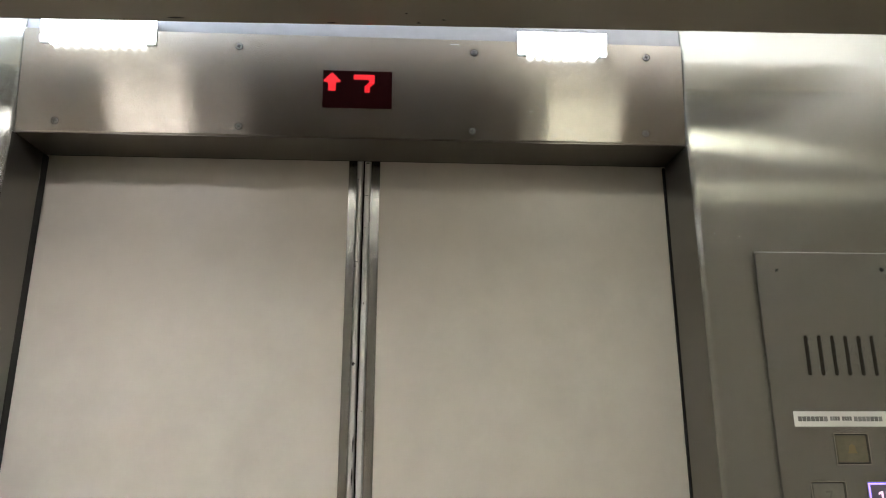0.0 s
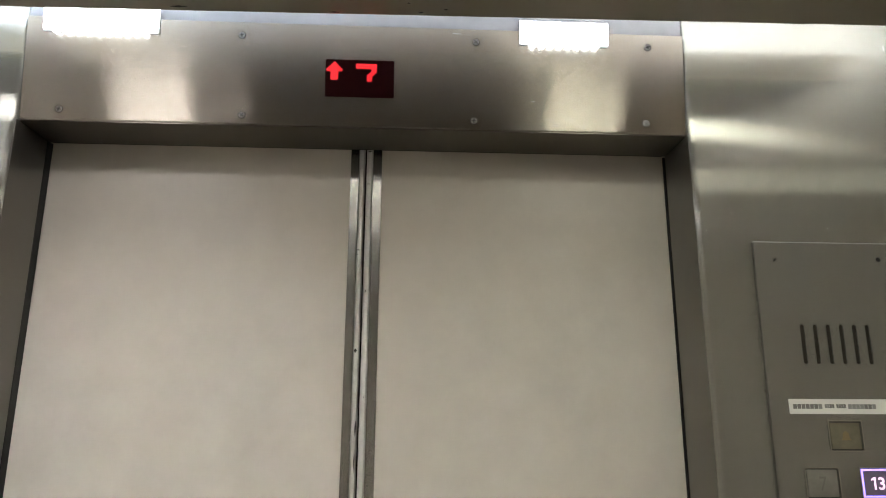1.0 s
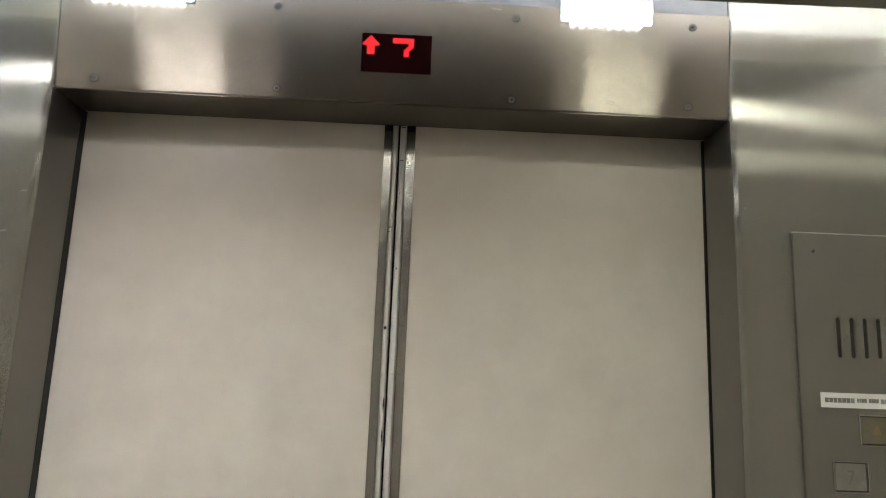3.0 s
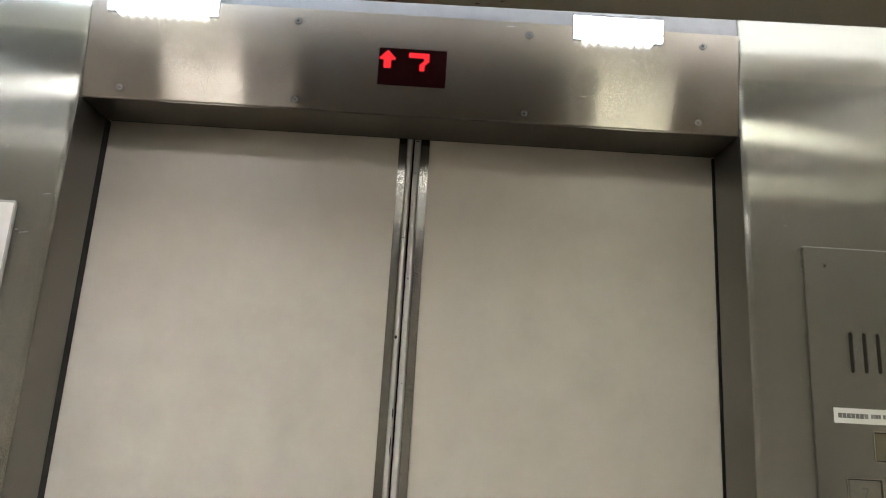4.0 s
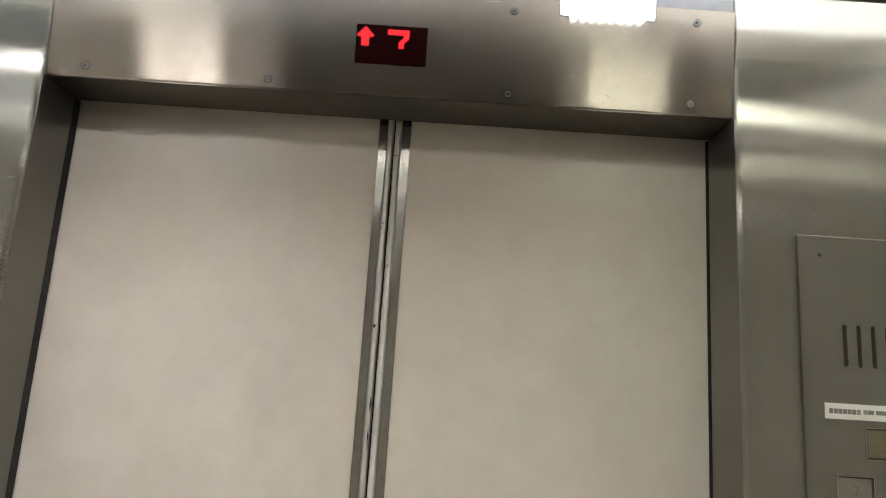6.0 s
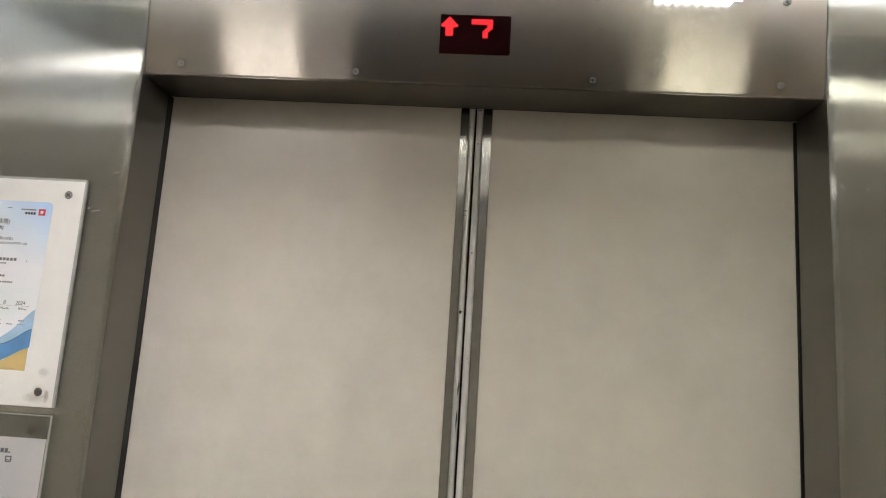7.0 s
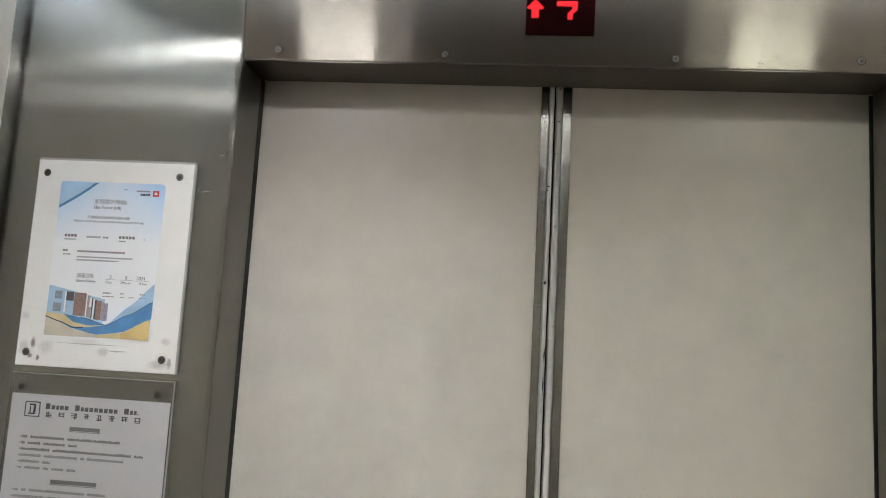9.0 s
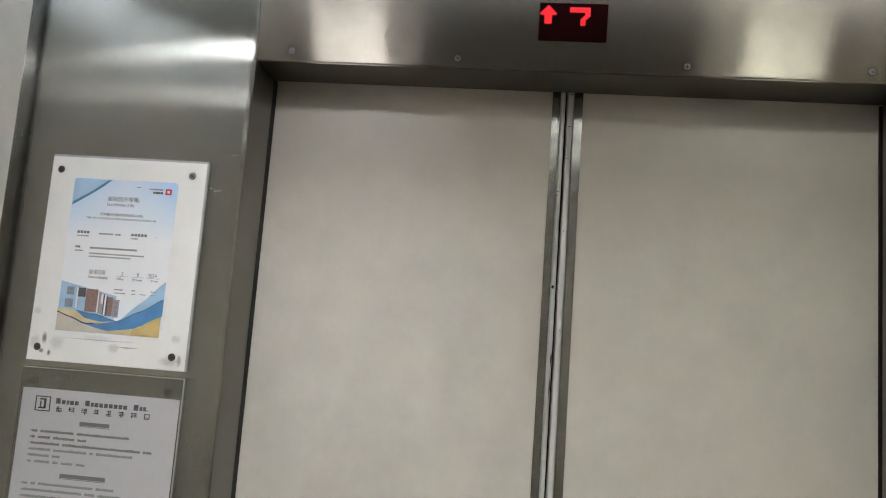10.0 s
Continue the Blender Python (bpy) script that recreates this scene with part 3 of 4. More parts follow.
# the left row is set brighter to lift the left door; the front pair sits flush, the others lie deep in the panel
for x, y, power, depth in LAMPS:
    tint = (1.0, 0.945, 0.90) if x < 0 else (0.97, 0.95, 0.79)
    # glowing rim added to the second pair, for a faint streak in the steel
    rim = glow("added_rim_glow", tint, DOWNLIGHT * 0.10) if 0 < depth < 0.03 else M_TRIM
    downlight(x, y, LAMP_W, LAMP_D, depth, glow("warm_diffuser", tint, DOWNLIGHT * power), rim)


def tube_light(axis, at, a, b, material):
    """A bare tube with its caps on a slim batten that lies on the ceiling panel. axis: 0 across the car, 1 along it; at: its place on the other axis; a, b: its ends."""
    base = TRAY + TRAY_H + 0.0005

    def block(a0, a1, half, z0, z1):
        if axis == 0:
            return box(a0, a1, at - half, at + half, z0, z1, 0.002)
        return box(at - half, at + half, a0, a1, z0, z1, 0.002)
    mid = (a + b) / 2
    tube = root("tube_light", (mid, at, base) if axis == 0 else (at, mid, base), "bare cool white tube light on top of the ceiling panel", "tube light", "tube lights above the ceiling panel")
    part("batten", block(a - 0.02, b + 0.02, 0.015, base, base + 0.018), M_ROOF, tube)
    part("tube", prism(arc(at, base + 0.040, 0.013, 0, 345, 23), axis, a, b), material, tube, "glowing cool tube", True)
    for end in (a - 0.02, b):
        part("cap", block(end, end + 0.02, 0.014, base + 0.018, base + 0.054), M_LABEL, tube)


tube_light(0, -0.235, -0.38, 0.38, M_TUBE)
tube_light(1, -0.55, -0.70, -0.16, M_TUBE_LEFT)
tube_light(1, 0.55, -0.60, -0.18, M_TUBE_RIGHT)


def led_module(x0, x1, z0, z1):
    """A flat light module on the upper edge of the header, with two rows of bright chips that face the car."""
    module = root("led_module", ((x0 + x1) / 2, header_y(z0), z0), "short flat module of cool bright light chips on the header", "light module", "light modules on the header")
    part("plate", lean_bm(box(x0, x1, -0.0030, -0.0002, z0 + 0.004, z1, 0.0006)), M_LABEL, module)
    n = round((x1 - x0) / 0.0118)
    w = (x1 - x0) / n
    for row, (za, zb) in enumerate(((z0, z0 + 0.013), (z0 + 0.0145, z1 - 0.001))):
        for i in range(n):
            c = x0 + (i + 0.5) * w
            trim = 0.004 if row == 0 and i in (0, n - 1) else 0.0
            part("chip", lean_bm(prism([(c - w * 0.46, zb), (c - w * 0.46, za + 0.003 + trim), (c - w * 0.2, za + trim), (c + w * 0.2, za + trim), (c + w * 0.46, za + 0.003 + trim), (c + w * 0.46, zb)], 1, -0.0046, -0.0030)), M_LED, module)


led_module(-0.408, -0.262, 2.1125, 2.1500)
led_module(0.207, 0.327, 2.1130, 2.1500)

# ---- control panel on the front panel ----
def square_loop(x0, x1, z0, z1):
    return [(x0, z0), (x1, z0), (x1, z1), (x0, z1)]


def slot_loop(x, z0, z1, r):
    return arc(x, z1 - r, r, 0, 180) + arc(x, z0 + r, r, 180, 360)


def pierced(outer, holes, y_front, y_back):
    """A plate with openings cut right through."""
    bm = bmesh.new()
    for loop in [outer] + holes:
        vs = [bm.verts.new((x, y_front, z)) for x, z in loop]
        for i in range(len(vs)):
            bm.edges.new((vs[i], vs[(i + 1) % len(vs)]))
    bmesh.ops.triangle_fill(bm, edges=bm.edges[:], use_beauty=True)
    ext = bmesh.ops.extrude_face_region(bm, geom=bm.faces[:])
    bmesh.ops.translate(bm, vec=(0, y_back - y_front, 0), verts=[g for g in ext["geom"] if isinstance(g, bmesh.types.BMVert)])
    return bm


PANEL_Y = -0.0030
BUTTONS = [("alarm", 0.5675, 1.5990), ("seven", 0.5325, 1.5455), ("lit", 0.5990, 1.5455), ("blank", 0.5325, 1.4940), ("blank", 0.5990, 1.4940)]
BW, BH = 0.0400, 0.0335
SLOTS = [0.5490 + i * 0.01655 for i in range(6)]
panel = root("control_panel", (0.589, 0.0, 0.95), "satin steel lift control panel with speaker slots and buttons", "control panel")
holes = [slot_loop(x, 1.700, 1.7485, 0.0027) for x in SLOTS] + [square_loop(x, x + BW, z, z + BH) for _, x, z in BUTTONS]
holes.append([(0.6590 + 0.0032 * math.cos(a * math.pi / 6), 1.8315 + 0.0032 * math.sin(a * math.pi / 6)) for a in range(12)])
part("plate", pierced(square_loop(0.4985, 0.6785, 0.95, 1.8515), holes, PANEL_Y, -0.0002), M_PANEL, panel)
part("speaker_grille", box(0.540, 0.642, -0.0012, -0.0004, 1.694, 1.754), M_GRILLE, panel, "dark mesh behind the speaker slots")
part("screw_hole", disc(0.6590, 1.8315, 0.0032, -0.0010, -0.0004), M_SLOT, panel, "empty dark screw hole")
sx, sz = 0.5235, 1.8290
part("screw_cross", joined(flat([(sx - 0.0024, sz - 0.0013), (sx - 0.0014, sz - 0.0022), (sx + 0.0024, sz + 0.0013), (sx + 0.0014, sz + 0.0022)], PANEL_Y - 0.0002),
                           flat([(sx - 0.0018, sz + 0.0016), (sx - 0.0012, sz + 0.0022), (sx + 0.0018, sz - 0.0016), (sx + 0.0012, sz - 0.0022)], PANEL_Y - 0.0003)), M_SLOT, panel, "flush screw with a dark cross")
# pale metal strip that stands in for the highlight on the plate's upper edge
part("top_highlight", box(0.4985, 0.6785, PANEL_Y - 0.0004, -0.0002, 1.8516, 1.8528, 0.0004), M_SCRATCH_GLINT, panel, "pale strip added as the highlight on the top edge")

for kind, x, z in BUTTONS:
    cap = {"alarm": M_ALARM, "lit": M_LITBACK}.get(kind, M_BUTTON)
    btn = part("button", box(x + 0.0016, x + BW - 0.0016, PANEL_Y + 0.0004, -0.0004, z + 0.0016, z + BH - 0.0016, 0.0006), cap, panel,
               {"alarm": "yellowed alarm button", "lit": "violet lit button", "seven": "unlit grey button"}.get(kind, "unlit grey button"))
    part("well", bar(x, x + BW, z, z + BH, -0.0006), M_WELL, btn, "dark gap round the button")
    rim = pierced(square_loop(x - 0.0012, x + BW + 0.0012, z - 0.0012, z + BH + 0.0012), [square_loop(x, x + BW, z, z + BH)], PANEL_Y - 0.0007, PANEL_Y + 0.0004)
    part("rim", rim, M_TRIM, btn, "thin raised bright rim")
    yf = PANEL_Y + 0.0001
    if kind == "alarm":
        cx, cz = x + BW / 2, z + BH / 2
        bell = [(cx - 0.0060, cz - 0.0050), (cx + 0.0060, cz - 0.0050), (cx + 0.0042, cz - 0.0020), (cx + 0.0036, cz + 0.0030), (cx, cz + 0.0058), (cx - 0.0036, cz + 0.0030), (cx - 0.0042, cz - 0.0020)]
        part("bell_sign", flat(bell, yf), M_AMBER, btn, "faded amber bell sign")
    elif kind == "seven":
        part("digit", lettering("7", x + BW / 2, z + 0.0085, 0.023, yf, 0.85, 0.0, "CENTER"), M_DIGIT, btn, "faint etched digit")
    elif kind == "lit":
        a, c = x + BW / 2 - 0.0082, z + 0.0096
        one = flat([(a + 0.0034, c), (a + 0.0058, c), (a + 0.0058, c + 0.0140), (a + 0.0042, c + 0.0140), (a + 0.0002, c + 0.0118), (a + 0.0002, c + 0.0098), (a + 0.0034, c + 0.0112)], yf - 0.0001, 0.0002)
        part("digit", one, M_LITDIGIT, btn, "glowing lilac digit")
        part("digit", lettering("3", x + BW / 2 - 0.0004, z + 0.0098, 0.0192, yf, 1.02, 0.0, "LEFT", 0.0003), M_LITDIGIT, btn, "glowing lilac digit")
        part("ring", pierced(square_loop(x + 0.0008, x + BW - 0.0008, z + 0.0008, z + BH - 0.0008), [square_loop(x + 0.0029, x + BW - 0.0029, z + 0.0028, z + BH - 0.0028)],
                             yf - 0.0005, yf), M_VIOLET, btn, "glowing violet ring")

label = root("sticker", (0.589, PANEL_Y, 1.641), "white sticker with a line of small grey writing", "sticker")
part("strip", bar(0.5215, 0.6570, 1.6410, 1.6585, PANEL_Y - 0.0004), M_LABEL, label)
random.seed(4)
x = 0.5265
for word in ((0.0052,) * 7, (0.0030,) * 4, (0.0030,) * 4, (0.0050,) * 7):
    for w in word:
        part("writing", bar(x, x + w * 0.86, 1.6470 + (0.0 if w > 0.004 else 0.0008), 1.6525, PANEL_Y - 0.0007), M_FAINT if random.random() < 0.6 else M_PALE, label)
        x += w
    x += 0.0025

# ---- permit in its white board ----
board = root("permit_board", (-0.586, 0.0, 1.571), "stained white permit board screwed to the steel panel", "notice board")
BX0, BX1, BZ0, BZ1 = -0.6950, -0.4765, 1.5715, 1.8470
part("backing", box(BX0, BX1, -0.0050, -0.0002, BZ0, BZ1, 0.0008), M_BOARD, board)
part("acrylic_edge", box(BX0 - 0.0004, BX1 + 0.0012, -0.0040, -0.0004, BZ1, BZ1 + 0.0030, 0.0004), M_CUT_EDGE, board, "pale cut edge of the cover sheet")
part("acrylic_edge", box(BX1 + 0.0001, BX1 + 0.0022, -0.0050, -0.0004, BZ0, BZ1 - 0.0002, 0.0004), M_CUT_EDGE, board, "pale cut edge of the cover sheet")
for x, z, t in ((-0.6810, 1.8290, 10), (-0.4950, 1.8290, 40), (-0.4950, 1.5890, 70), (-0.6810, 1.5890, 25)):
    screw(board, x, z, -0.0056, 0.0042, 0, t, t != 40)
BY = -0.0053
for x0, x1, z, h in ((-0.655, -0.540, 1.6035, 0.0010), (-0.575, -0.540, 1.5965, 0.0016)):
    part("smudge", flat([(x0, z), ((x0 + x1) / 2, z - h), (x1, z), ((x0 + x1) / 2, z + h * 0.3)], BY), M_SMUDGE, board, "grey smudge")

permit = root("lift_permit", (-0.5865, BY, 1.611), "pale blue printed lift permit in the white board", "permit")
CX0, CX1, CZ0, CZ1 = -0.6600, -0.5130, 1.6105, 1.8185
CW, CH = CX1 - CX0, CZ1 - CZ0
Y1, Y2, Y3, Y4 = BY - 0.0003, BY - 0.0006, BY - 0.0009, BY - 0.0012


def card(u, v):
    """A place on the permit: u to the right and v down from its upper left corner."""
    return (CX0 + u, CZ1 - v)


r = 0.006
corner = arc(CX1 - r, CZ1 - r, r, 0, 90) + arc(CX0 + r, CZ1 - r, r, 90, 180) + arc(CX0 + r, CZ0 + r, r, 180, 270) + arc(CX1 - r, CZ0 + r, r, 270, 360)
part("sheet", flat(corner, Y1), M_CARD, permit)


def curve_pts(f, u0, u1, n=16):
    return [card(u0 + (u1 - u0) * i / n, f(u0 + (u1 - u0) * i / n)) for i in range(n + 1)]


def band(f, g, u0, u1, y, material, name, label=""):
    """A printed band between the curves f (above) and g (below)."""
    bm = bmesh.new()
    n = 16
    a = [bm.verts.new((p[0], y, p[1])) for p in curve_pts(f, u0, u1, n)]
    b = [bm.verts.new((p[0], y, p[1])) for p in curve_pts(g, u0, u1, n)]
    for i in range(n):
        bm.faces.new((a[i], b[i], b[i + 1], a[i + 1]))
    return part(name, bm, material, permit, label)


band(lambda u: 0.0012, lambda u: max(0.0013, 0.038 * (1 - u / 0.054) ** 0.85 if u < 0.054 else 0.0013), 0.0012, 0.054, Y2, M_BLUE, "corner_print", "blue printed corner")
band(lambda u: 0.0012, lambda u: max(0.0013, 0.034 * (1 - u / 0.049) ** 0.85 if u < 0.049 else 0.0013), 0.0012, 0.049, Y3, M_SKY, "corner_print", "light blue printed corner")
band(lambda u: 0.140 + 0.20 * max(0, u) - 0.0, lambda u: 0.186 + 0.09 * u, 0.0010, 0.080, Y2, M_SKY, "photo_ground", "light blue picture ground")
for u0, u1, v0, v1, m in ((0.0105, 0.0205, 0.1475, 0.1580, M_SLATE), (0.0095, 0.0205, 0.1635, 0.1745, M_SLATE), (0.0265, 0.0370, 0.1480, 0.1600, M_INK), (0.0270, 0.0350, 0.1610, 0.1740, M_SKY),
                          (0.0245, 0.0262, 0.1480, 0.1750, M_LABEL), (0.0378, 0.0540, 0.1490, 0.1790, M_BRICK), (0.0548, 0.0560, 0.1520, 0.1795, M_LABEL), (0.0562, 0.0590, 0.1520, 0.1800, M_TAN),
                          (0.0594, 0.0620, 0.1550, 0.1670, M_LABEL), (0.0594, 0.0620, 0.1672, 0.1810, M_TAN), (0.0626, 0.0640, 0.1550, 0.1820, M_INK), (0.0645, 0.0665, 0.1560, 0.1820, M_LABEL),
                          (0.0668, 0.0690, 0.1570, 0.1825, M_INK), (0.0692, 0.0760, 0.1580, 0.1830, M_BRICK), (0.0764, 0.0790, 0.1595, 0.1830, M_TAN), (0.0792, 0.0850, 0.1610, 0.1840, M_LILAC)):
    part("photo_door", bar(CX0 + u0, CX0 + u1, CZ1 - v1, CZ1 - v0, Y3), m, permit, "small pictured doors")


def through_points(points):
    """A smooth curve through a few (u, v)."""
    def f(u):
        for (u0, v0), (u1, v1) in zip(points, points[1:]):
            if u <= u1 or (u1, v1) == points[-1]:
                k = min(1.0, max(0.0, (u - u0) / (u1 - u0)))
                k = 0.5 * k + 0.5 * k * k * (3 - 2 * k)
                return v0 + (v1 - v0) * k
    return f


blue_top = through_points([(0.0, 0.1810), (0.020, 0.1868), (0.041, 0.1940), (0.060, 0.1935), (0.085, 0.1890), (0.115, 0.1745), (0.147, 0.1560)])
blue_low = through_points([(0.0, 0.1815), (0.020, 0.1878), (0.041, 0.1960), (0.0726, 0.2022), (0.1057, 0.1980), (0.147, 0.1780)])
lens_top = through_points([(0.0255, 0.1777), (0.0548, 0.1815), (0.085, 0.1890)])
lens_low = through_points([(0.0255, 0.1779), (0.042, 0.1880), (0.0625, 0.1908), (0.085, 0.1892)])
sand_top = through_points([(0.0, 0.1762), (0.0255, 0.1779), (0.042, 0.1880), (0.0625, 0.1908), (0.085, 0.1892)])
band(lambda u: blue_top(u) - 0.024 * max(0.0, (u - 0.085) / 0.062), blue_top, 0.085, 0.1460, Y3, M_SKY, "wave_print", "light blue printed wave")
band(sand_top, blue_top, 0.0010, 0.084, Y4, M_SAND, "wave_print", "sand yellow printed wave")
band(lens_top, lens_low, 0.0255, 0.085, Y4 - 0.0002, M_BLUE, "wave_print", "blue printed wave")
band(blue_low, lambda u: 0.2062, 0.0010, 0.072, Y3, M_BEIGE, "wave_print", "pale beige printed wave")
band(blue_low, lambda u: 0.2062, 0.072, 0.106, Y3, M_SAND, "wave_print", "sand yellow printed wave")
band(blue_low, lambda u: 0.2062, 0.106, 0.1445, Y3, M_GOLD, "wave_print", "golden printed wave")
band(blue_top, blue_low, 0.0010, 0.1460, Y4 - 0.0001, M_BLUE, "wave_print", "blue printed wave")
band(lambda u: blue_top(u) - 0.0004, lambda u: blue_top(u) + 0.0010, 0.0010, 0.055, Y4 - 0.0003, M_NAVY, "wave_line")
band(lambda u: blue_top(u) - 0.0003, lambda u: blue_top(u) + 0.0004, 0.085, 0.1460, Y4 - 0.0003, M_NAVY, "wave_line")
band(lambda u: lens_top(u) - 0.0003, lambda u: lens_top(u) + 0.0004, 0.050, 0.085, Y4 - 0.0003, M_NAVY, "wave_line")


def write(text, u, v, size, m=M_INK, squeeze=1.0, name="writing"):
    x, z = card(u, v)
    part(name, lettering(text, x, z, size, Y3, squeeze), m, permit)


def rule(u0, u1, v, h, m=M_FAINT):
    """A line of writing too small to read: one bar for each character."""
    n = max(1, round((u1 - u0) / (h * 1.15))) if h > 0.001 else 1
    w = (u1 - u0) / n
    k = 0.72 if n > 1 else 1.0
    cells = [bar(CX0 + u0 + i * w, CX0 + u0 + (i + k) * w, CZ1 - v - h * 0.42, CZ1 - v + h * 0.42, Y3) for i in range(n)]
    part("writing", joined(*cells), m, permit)


write("准用證(升降機)", 0.0505, 0.0290, 0.0072, M_INK, 0.95)
write("Use Permit (Lift)", 0.0505, 0.0362, 0.0062, M_BLACK, 0.92)
write("升降機及自動梯條例(第618章)", 0.0425, 0.0495, 0.0046, M_INK)
write("THE LIFTS AND ESCALATORS ORDINANCE (CHAPTER 618)", 0.0240, 0.0548, 0.0038, M_INK, 0.98)
write("屆滿日期", 0.0375, 0.1285, 0.0066, M_INK, 0.88)
write("Date of Expiry", 0.0375, 0.1345, 0.0050, M_BLACK, 0.92)
for text, u in (("2", 0.0830), ("8", 0.1045), ("2024", 0.1200)):
    write(text, u, 0.1285, 0.0068, M_FAINT, 0.9)
for text, u in (("日Day", 0.0770), ("月Month", 0.0985), ("年Year", 0.1240)):
    write(text, u, 0.1345, 0.0038, M_INK)
for u0, u1 in ((0.0770, 0.0925), (0.0960, 0.1150), (0.1185, 0.1370)):
    rule(u0, u1, 0.1297, 0.0004, M_FAINT)
for u0, u1, v, h, m in ((0.0140, 0.0320, 0.0735, 0.0042, M_FAINT), (0.0140, 0.0310, 0.0785, 0.0020, M_PALE), (0.0450, 0.0650, 0.0745, 0.0028, M_PALE), (0.0680, 0.0760, 0.0745, 0.0028, M_PALE),
                        (0.0900, 0.1130, 0.0735, 0.0042, M_FAINT), (0.0900, 0.1000, 0.0785, 0.0020, M_PALE), (0.1245, 0.1252, 0.0750, 0.0020, M_INK),
                        (0.0140, 0.0215, 0.0935, 0.0034, M_FAINT), (0.0140, 0.0255, 0.0985, 0.0020, M_PALE), (0.0345, 0.1010, 0.0940, 0.0030, M_FAINT),
                        (0.0345, 0.1120, 0.1015, 0.0024, M_PALE), (0.0345, 0.0930, 0.1055, 0.0024, M_PALE),
                        (0.0760, 0.0880, 0.1475, 0.0020, M_PALE), (0.1000, 0.1050, 0.1475, 0.0020, M_PALE), (0.1270, 0.1350, 0.1475, 0.0020, M_PALE),
                        (0.0760, 0.0920, 0.1520, 0.0014, M_PALE), (0.1000, 0.1060, 0.1520, 0.0014, M_PALE), (0.1120, 0.1200, 0.1520, 0.0014, M_PALE), (0.1260, 0.1360, 0.1520, 0.0014, M_PALE),
                        (0.1080, 0.1270, 0.0105, 0.0024, M_FAINT), (0.0900, 0.0960, 0.0090, 0.0012, M_PALE), (0.1200, 0.1320, 0.2045, 0.0012, M_PALE)):
    rule(u0, u1, v, h, m)
for u in (0.1135, 0.1170, 0.1205, 0.1240):
    rule(u, u + 0.0026, 0.0150, 0.0036, M_BLACK)
part("crest", bar(CX0 + 0.1305, CX0 + 0.1390, CZ1 - 0.0172, CZ1 - 0.0092, Y3), M_RED, permit, "small red square crest")
part("crest_mark", bar(CX0 + 0.1330, CX0 + 0.1365, CZ1 - 0.0148, CZ1 - 0.0115, Y4), M_LABEL, permit)

# ---- instruction sheet in a clear sleeve below the permit ----
sleeve = root("acrylic_sleeve", (-0.586, 0.0, 1.222), "clear acrylic sleeve screwed to the steel panel below the permit", "sign holder")
SX0, SX1, SZ0, SZ1 = -0.6970, -0.4755, 1.2220, 1.5615
cover = part("cover", box(SX0, SX1, -0.0052, -0.0030, SZ0, SZ1, 0.0006), M_ACRYLIC, sleeve, "clear acrylic cover")
cover.visible_shadow = False
part("cut_edge", box(SX0, SX1 + 0.0012, -0.0054, -0.0028, SZ1 + 0.0001, SZ1 + 0.0011, 0.0003), M_CUT_EDGE, cover, "pale cut edge")
part("cut_edge", box(SX1 + 0.0001, SX1 + 0.0012, -0.0054, -0.0028, SZ0, SZ1, 0.0003), M_CUT_EDGE, cover, "pale cut edge")
for x, t in ((-0.6810, 15), (-0.4960, 55)):
    screw(sleeve, x, 1.5440, -0.0056, 0.0036, 0, t, True)
sheet = root("instruction_sheet", (-0.5865, -0.001, 1.236), "white printed instruction sheet in the clear sleeve", "notice")
PX0, PX1, PZ1 = -0.6945, -0.4790, 1.5350
part("paper", box(PX0, PX1, -0.0016, -0.0008, 1.2360, PZ1), M_PAPER, sheet)
SY = -0.0019


def inked(u0, u1, v0, v1, m=M_INK, name="writing", label_text=""):
    part(name, bar(PX0 + u0, PX0 + u1, PZ1 - v1, PZ1 - v0, SY), m, sheet, label_text)


# the maker's sign and name as plain shapes
part("sign_frame", pierced(square_loop(PX0 + 0.0195, PX0 + 0.0405, PZ1 - 0.0290, PZ1 - 0.0095), [square_loop(PX0 + 0.0208, PX0 + 0.0392, PZ1 - 0.0277, PZ1 - 0.0108)], SY, SY + 0.0003), M_BLACK, sheet, "square black sign frame")
part("sign_mark", joined(bar(PX0 + 0.0255, PX0 + 0.0345, PZ1 - 0.0145, PZ1 - 0.0125, SY), bar(PX0 + 0.0315, PX0 + 0.0345, PZ1 - 0.0250, PZ1 - 0.0125, SY), bar(PX0 + 0.0245, PX0 + 0.0330, PZ1 - 0.0258, PZ1 - 0.0240, SY),
                         bar(PX0 + 0.0262, PX0 + 0.0280, PZ1 - 0.0240, PZ1 - 0.0160, SY)), M_BLACK, sheet, "black sign mark")
u = 0.0480
for tall in ("Mstss", "Mtsssssss", "Mttp"):
    for c in tall:
        w = {"M": 0.0080, "t": 0.0050, "s": 0.0066, "p": 0.0030}[c]
        top = {"M": 0.0108, "t": 0.0128, "s": 0.0128, "p": 0.0164}[c]
        x0, x1, z0, z1 = PX0 + u, PX0 + u + w * 0.76, PZ1 - 0.0180, PZ1 - top
        shape = bar(x0, x0 + 0.0016 if c == "p" else x1, z0, z1, SY)
        part("writing", shape, M_INK, sheet)
        u += w
    u += 0.0075
random.seed(11)
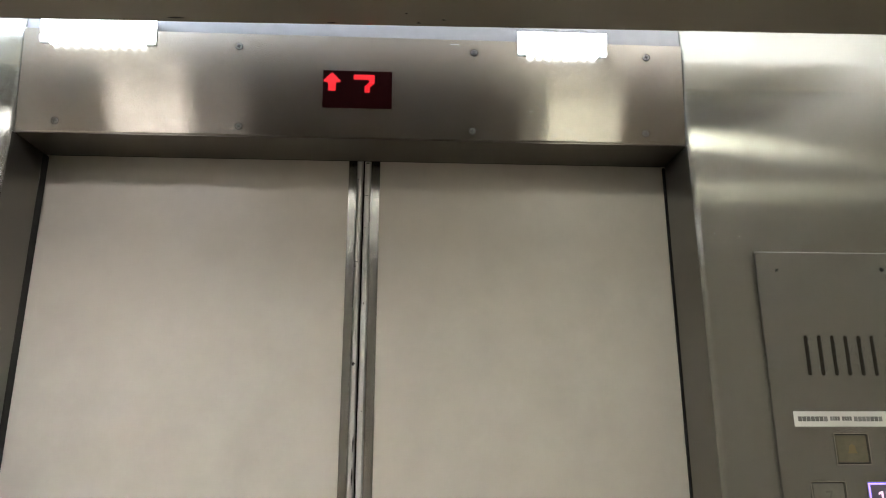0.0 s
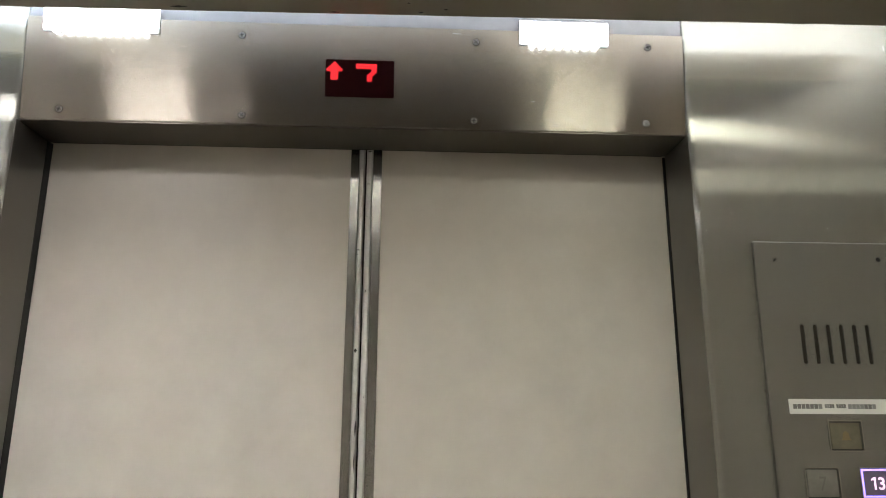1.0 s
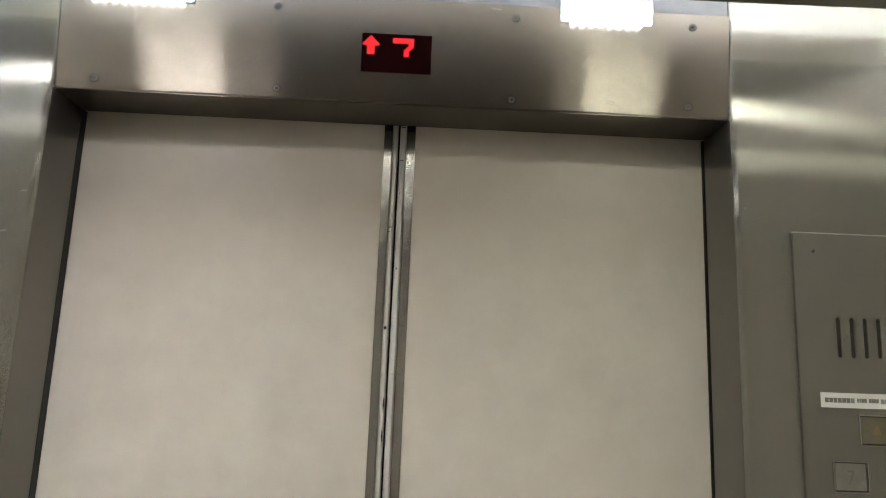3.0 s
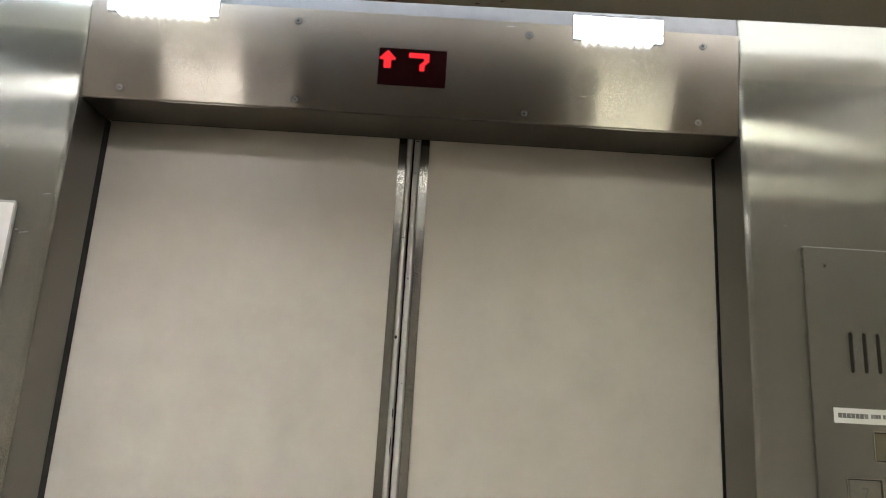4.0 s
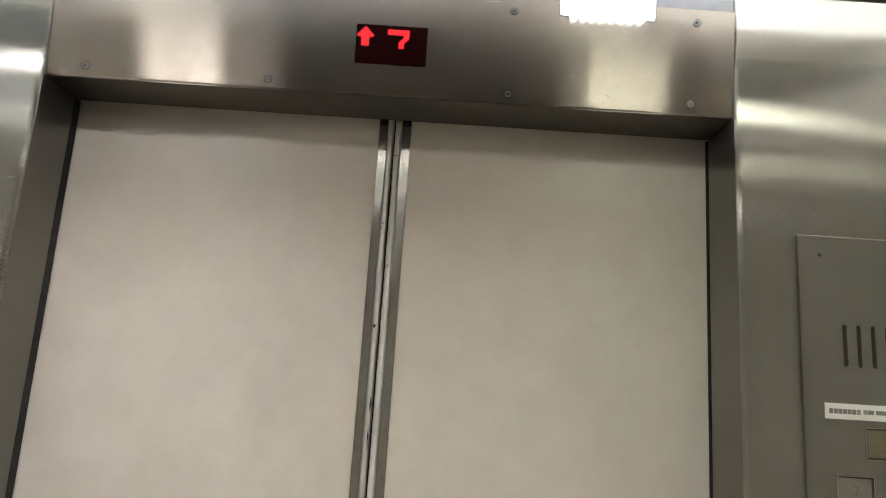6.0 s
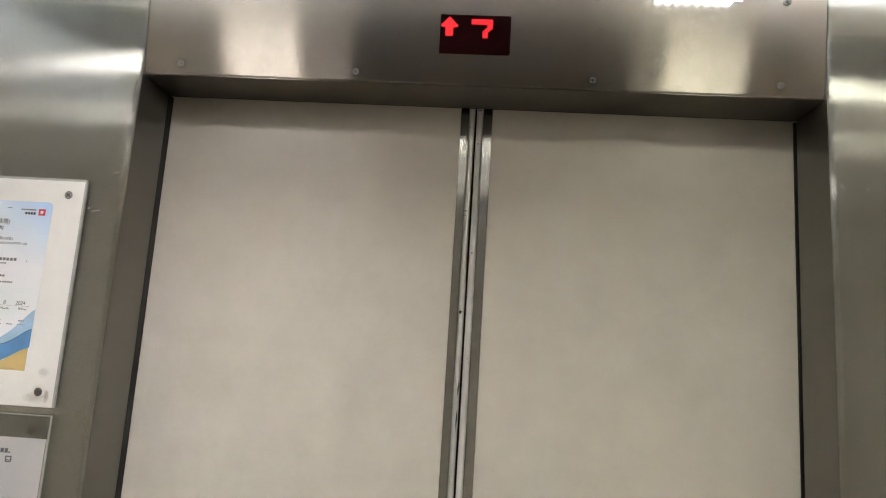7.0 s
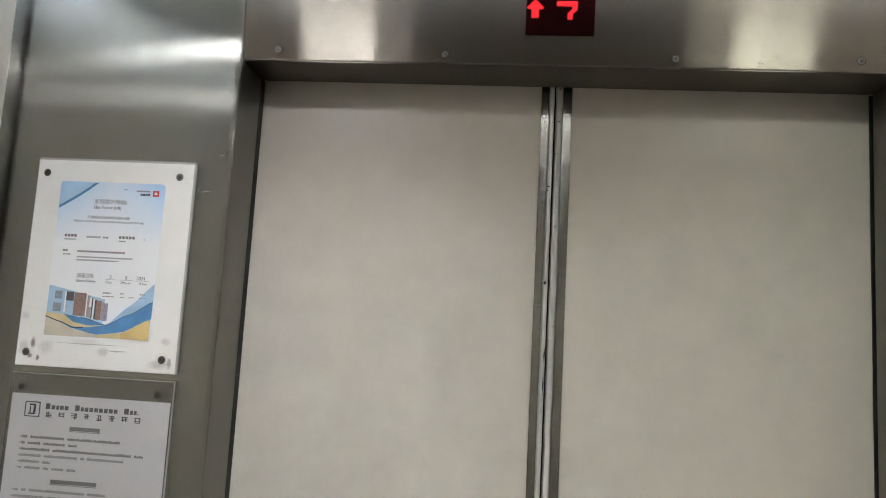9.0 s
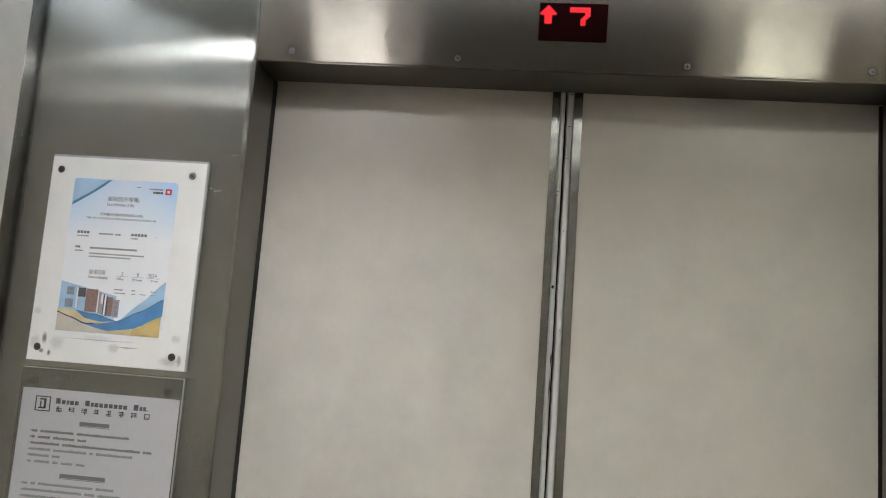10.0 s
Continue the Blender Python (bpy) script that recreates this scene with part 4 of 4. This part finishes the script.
for i in range(8):
    a = PX0 + 0.0490 + i * 0.0172
    levels = random.sample((0.0215, 0.0236, 0.0256, 0.0275), 3)
    strokes = [bar(a + random.uniform(0, 0.0015), a + random.uniform(0.0070, 0.0088), PZ1 - v - 0.0009, PZ1 - v, SY) for v in levels]
    strokes += [bar(a + k, a + k + 0.0011, PZ1 - random.uniform(0.0270, 0.0294), PZ1 - 0.0212, SY - 0.0001) for k in random.sample((0.0010, 0.0032, 0.0054, 0.0072), 2)]
    part("writing", joined(*strokes), M_BLACK, sheet)
inked(0.0840, 0.1250, 0.0385, 0.0435, M_FAINT)
inked(0.0835, 0.1260, 0.0442, 0.0448, M_INK)
random.seed(7)


def text_line(u0, u1, v, h, m):
    """One line of small writing: a bar of its own width and height for every sign."""
    cells = []
    u = u0
    while u < u1:
        w = random.uniform(0.0022, 0.0038)
        top = v + h * random.uniform(0.0, 0.3)
        cells.append(bar(PX0 + u, PX0 + u + w * 0.82, PZ1 - v - h, PZ1 - top, SY))
        u += w + (0.004 if random.random() < 0.05 else 0.0)
    part("writing", joined(*cells), m, sheet)


v = 0.0525
for end in (0.154, 0.094, 0.186, 0.160, 0.062, 0.098):
    inked(0.0180, 0.0194, v + 0.0013, v + 0.0027, M_INK)
    text_line(0.0205, end, v, 0.0036, M_FAINT if v < 0.07 else M_PALE)
    v += 0.0077
inked(0.0660, 0.1280, 0.1060, 0.1110, M_FAINT)
inked(0.0655, 0.1285, 0.1118, 0.1124, M_INK)
v = 0.1190
for end in (0.140, 0.150, 0.170, 0.120, 0.165, 0.090):
    inked(0.0150, 0.0164, v + 0.0013, v + 0.0027, M_INK)
    text_line(0.0175, end, v, 0.0036, M_PALE)
    v += 0.0080

# ---- chips and marks ----
leaf = bpy.data.objects["door_1"]
for x, z, w, h in ((-0.0040, 1.7200, 0.0042, 0.0062), (-0.0040, 1.857, 0.0050, 0.0012), (-0.0052, 1.851, 0.003, 0.0008), (-0.0010, 1.62, 0.0020, 0.022), (-0.0012, 1.58, 0.0016, 0.03), (-0.0050, 1.975, 0.0014, 0.0016)):
    part("chip", prism([(x - w / 2, z), (x, z - h / 2), (x + w / 2, z + h * 0.1), (x, z + h / 2)], 1, DOOR_Y - 0.0016, DOOR_Y + 0.006), M_CHIP, leaf, "dark chip in the nosing")
leaf = bpy.data.objects["door_2"]
for x, z, w, h in ((0.0080, 2.0000, 0.0060, 0.0016), (0.0075, 1.952, 0.0044, 0.0010), (0.0070, 1.80, 0.0016, 0.004), (0.0062, 1.905, 0.0018, 0.0012), (0.0085, 1.66, 0.0014, 0.0014)):
    part("chip", prism([(x - w / 2, z), (x, z - h / 2), (x + w / 2, z + h * 0.1), (x, z + h / 2)], 1, DOOR_Y - 0.0018, DOOR_Y + 0.006), M_CHIP, leaf, "dark chip in the nosing")
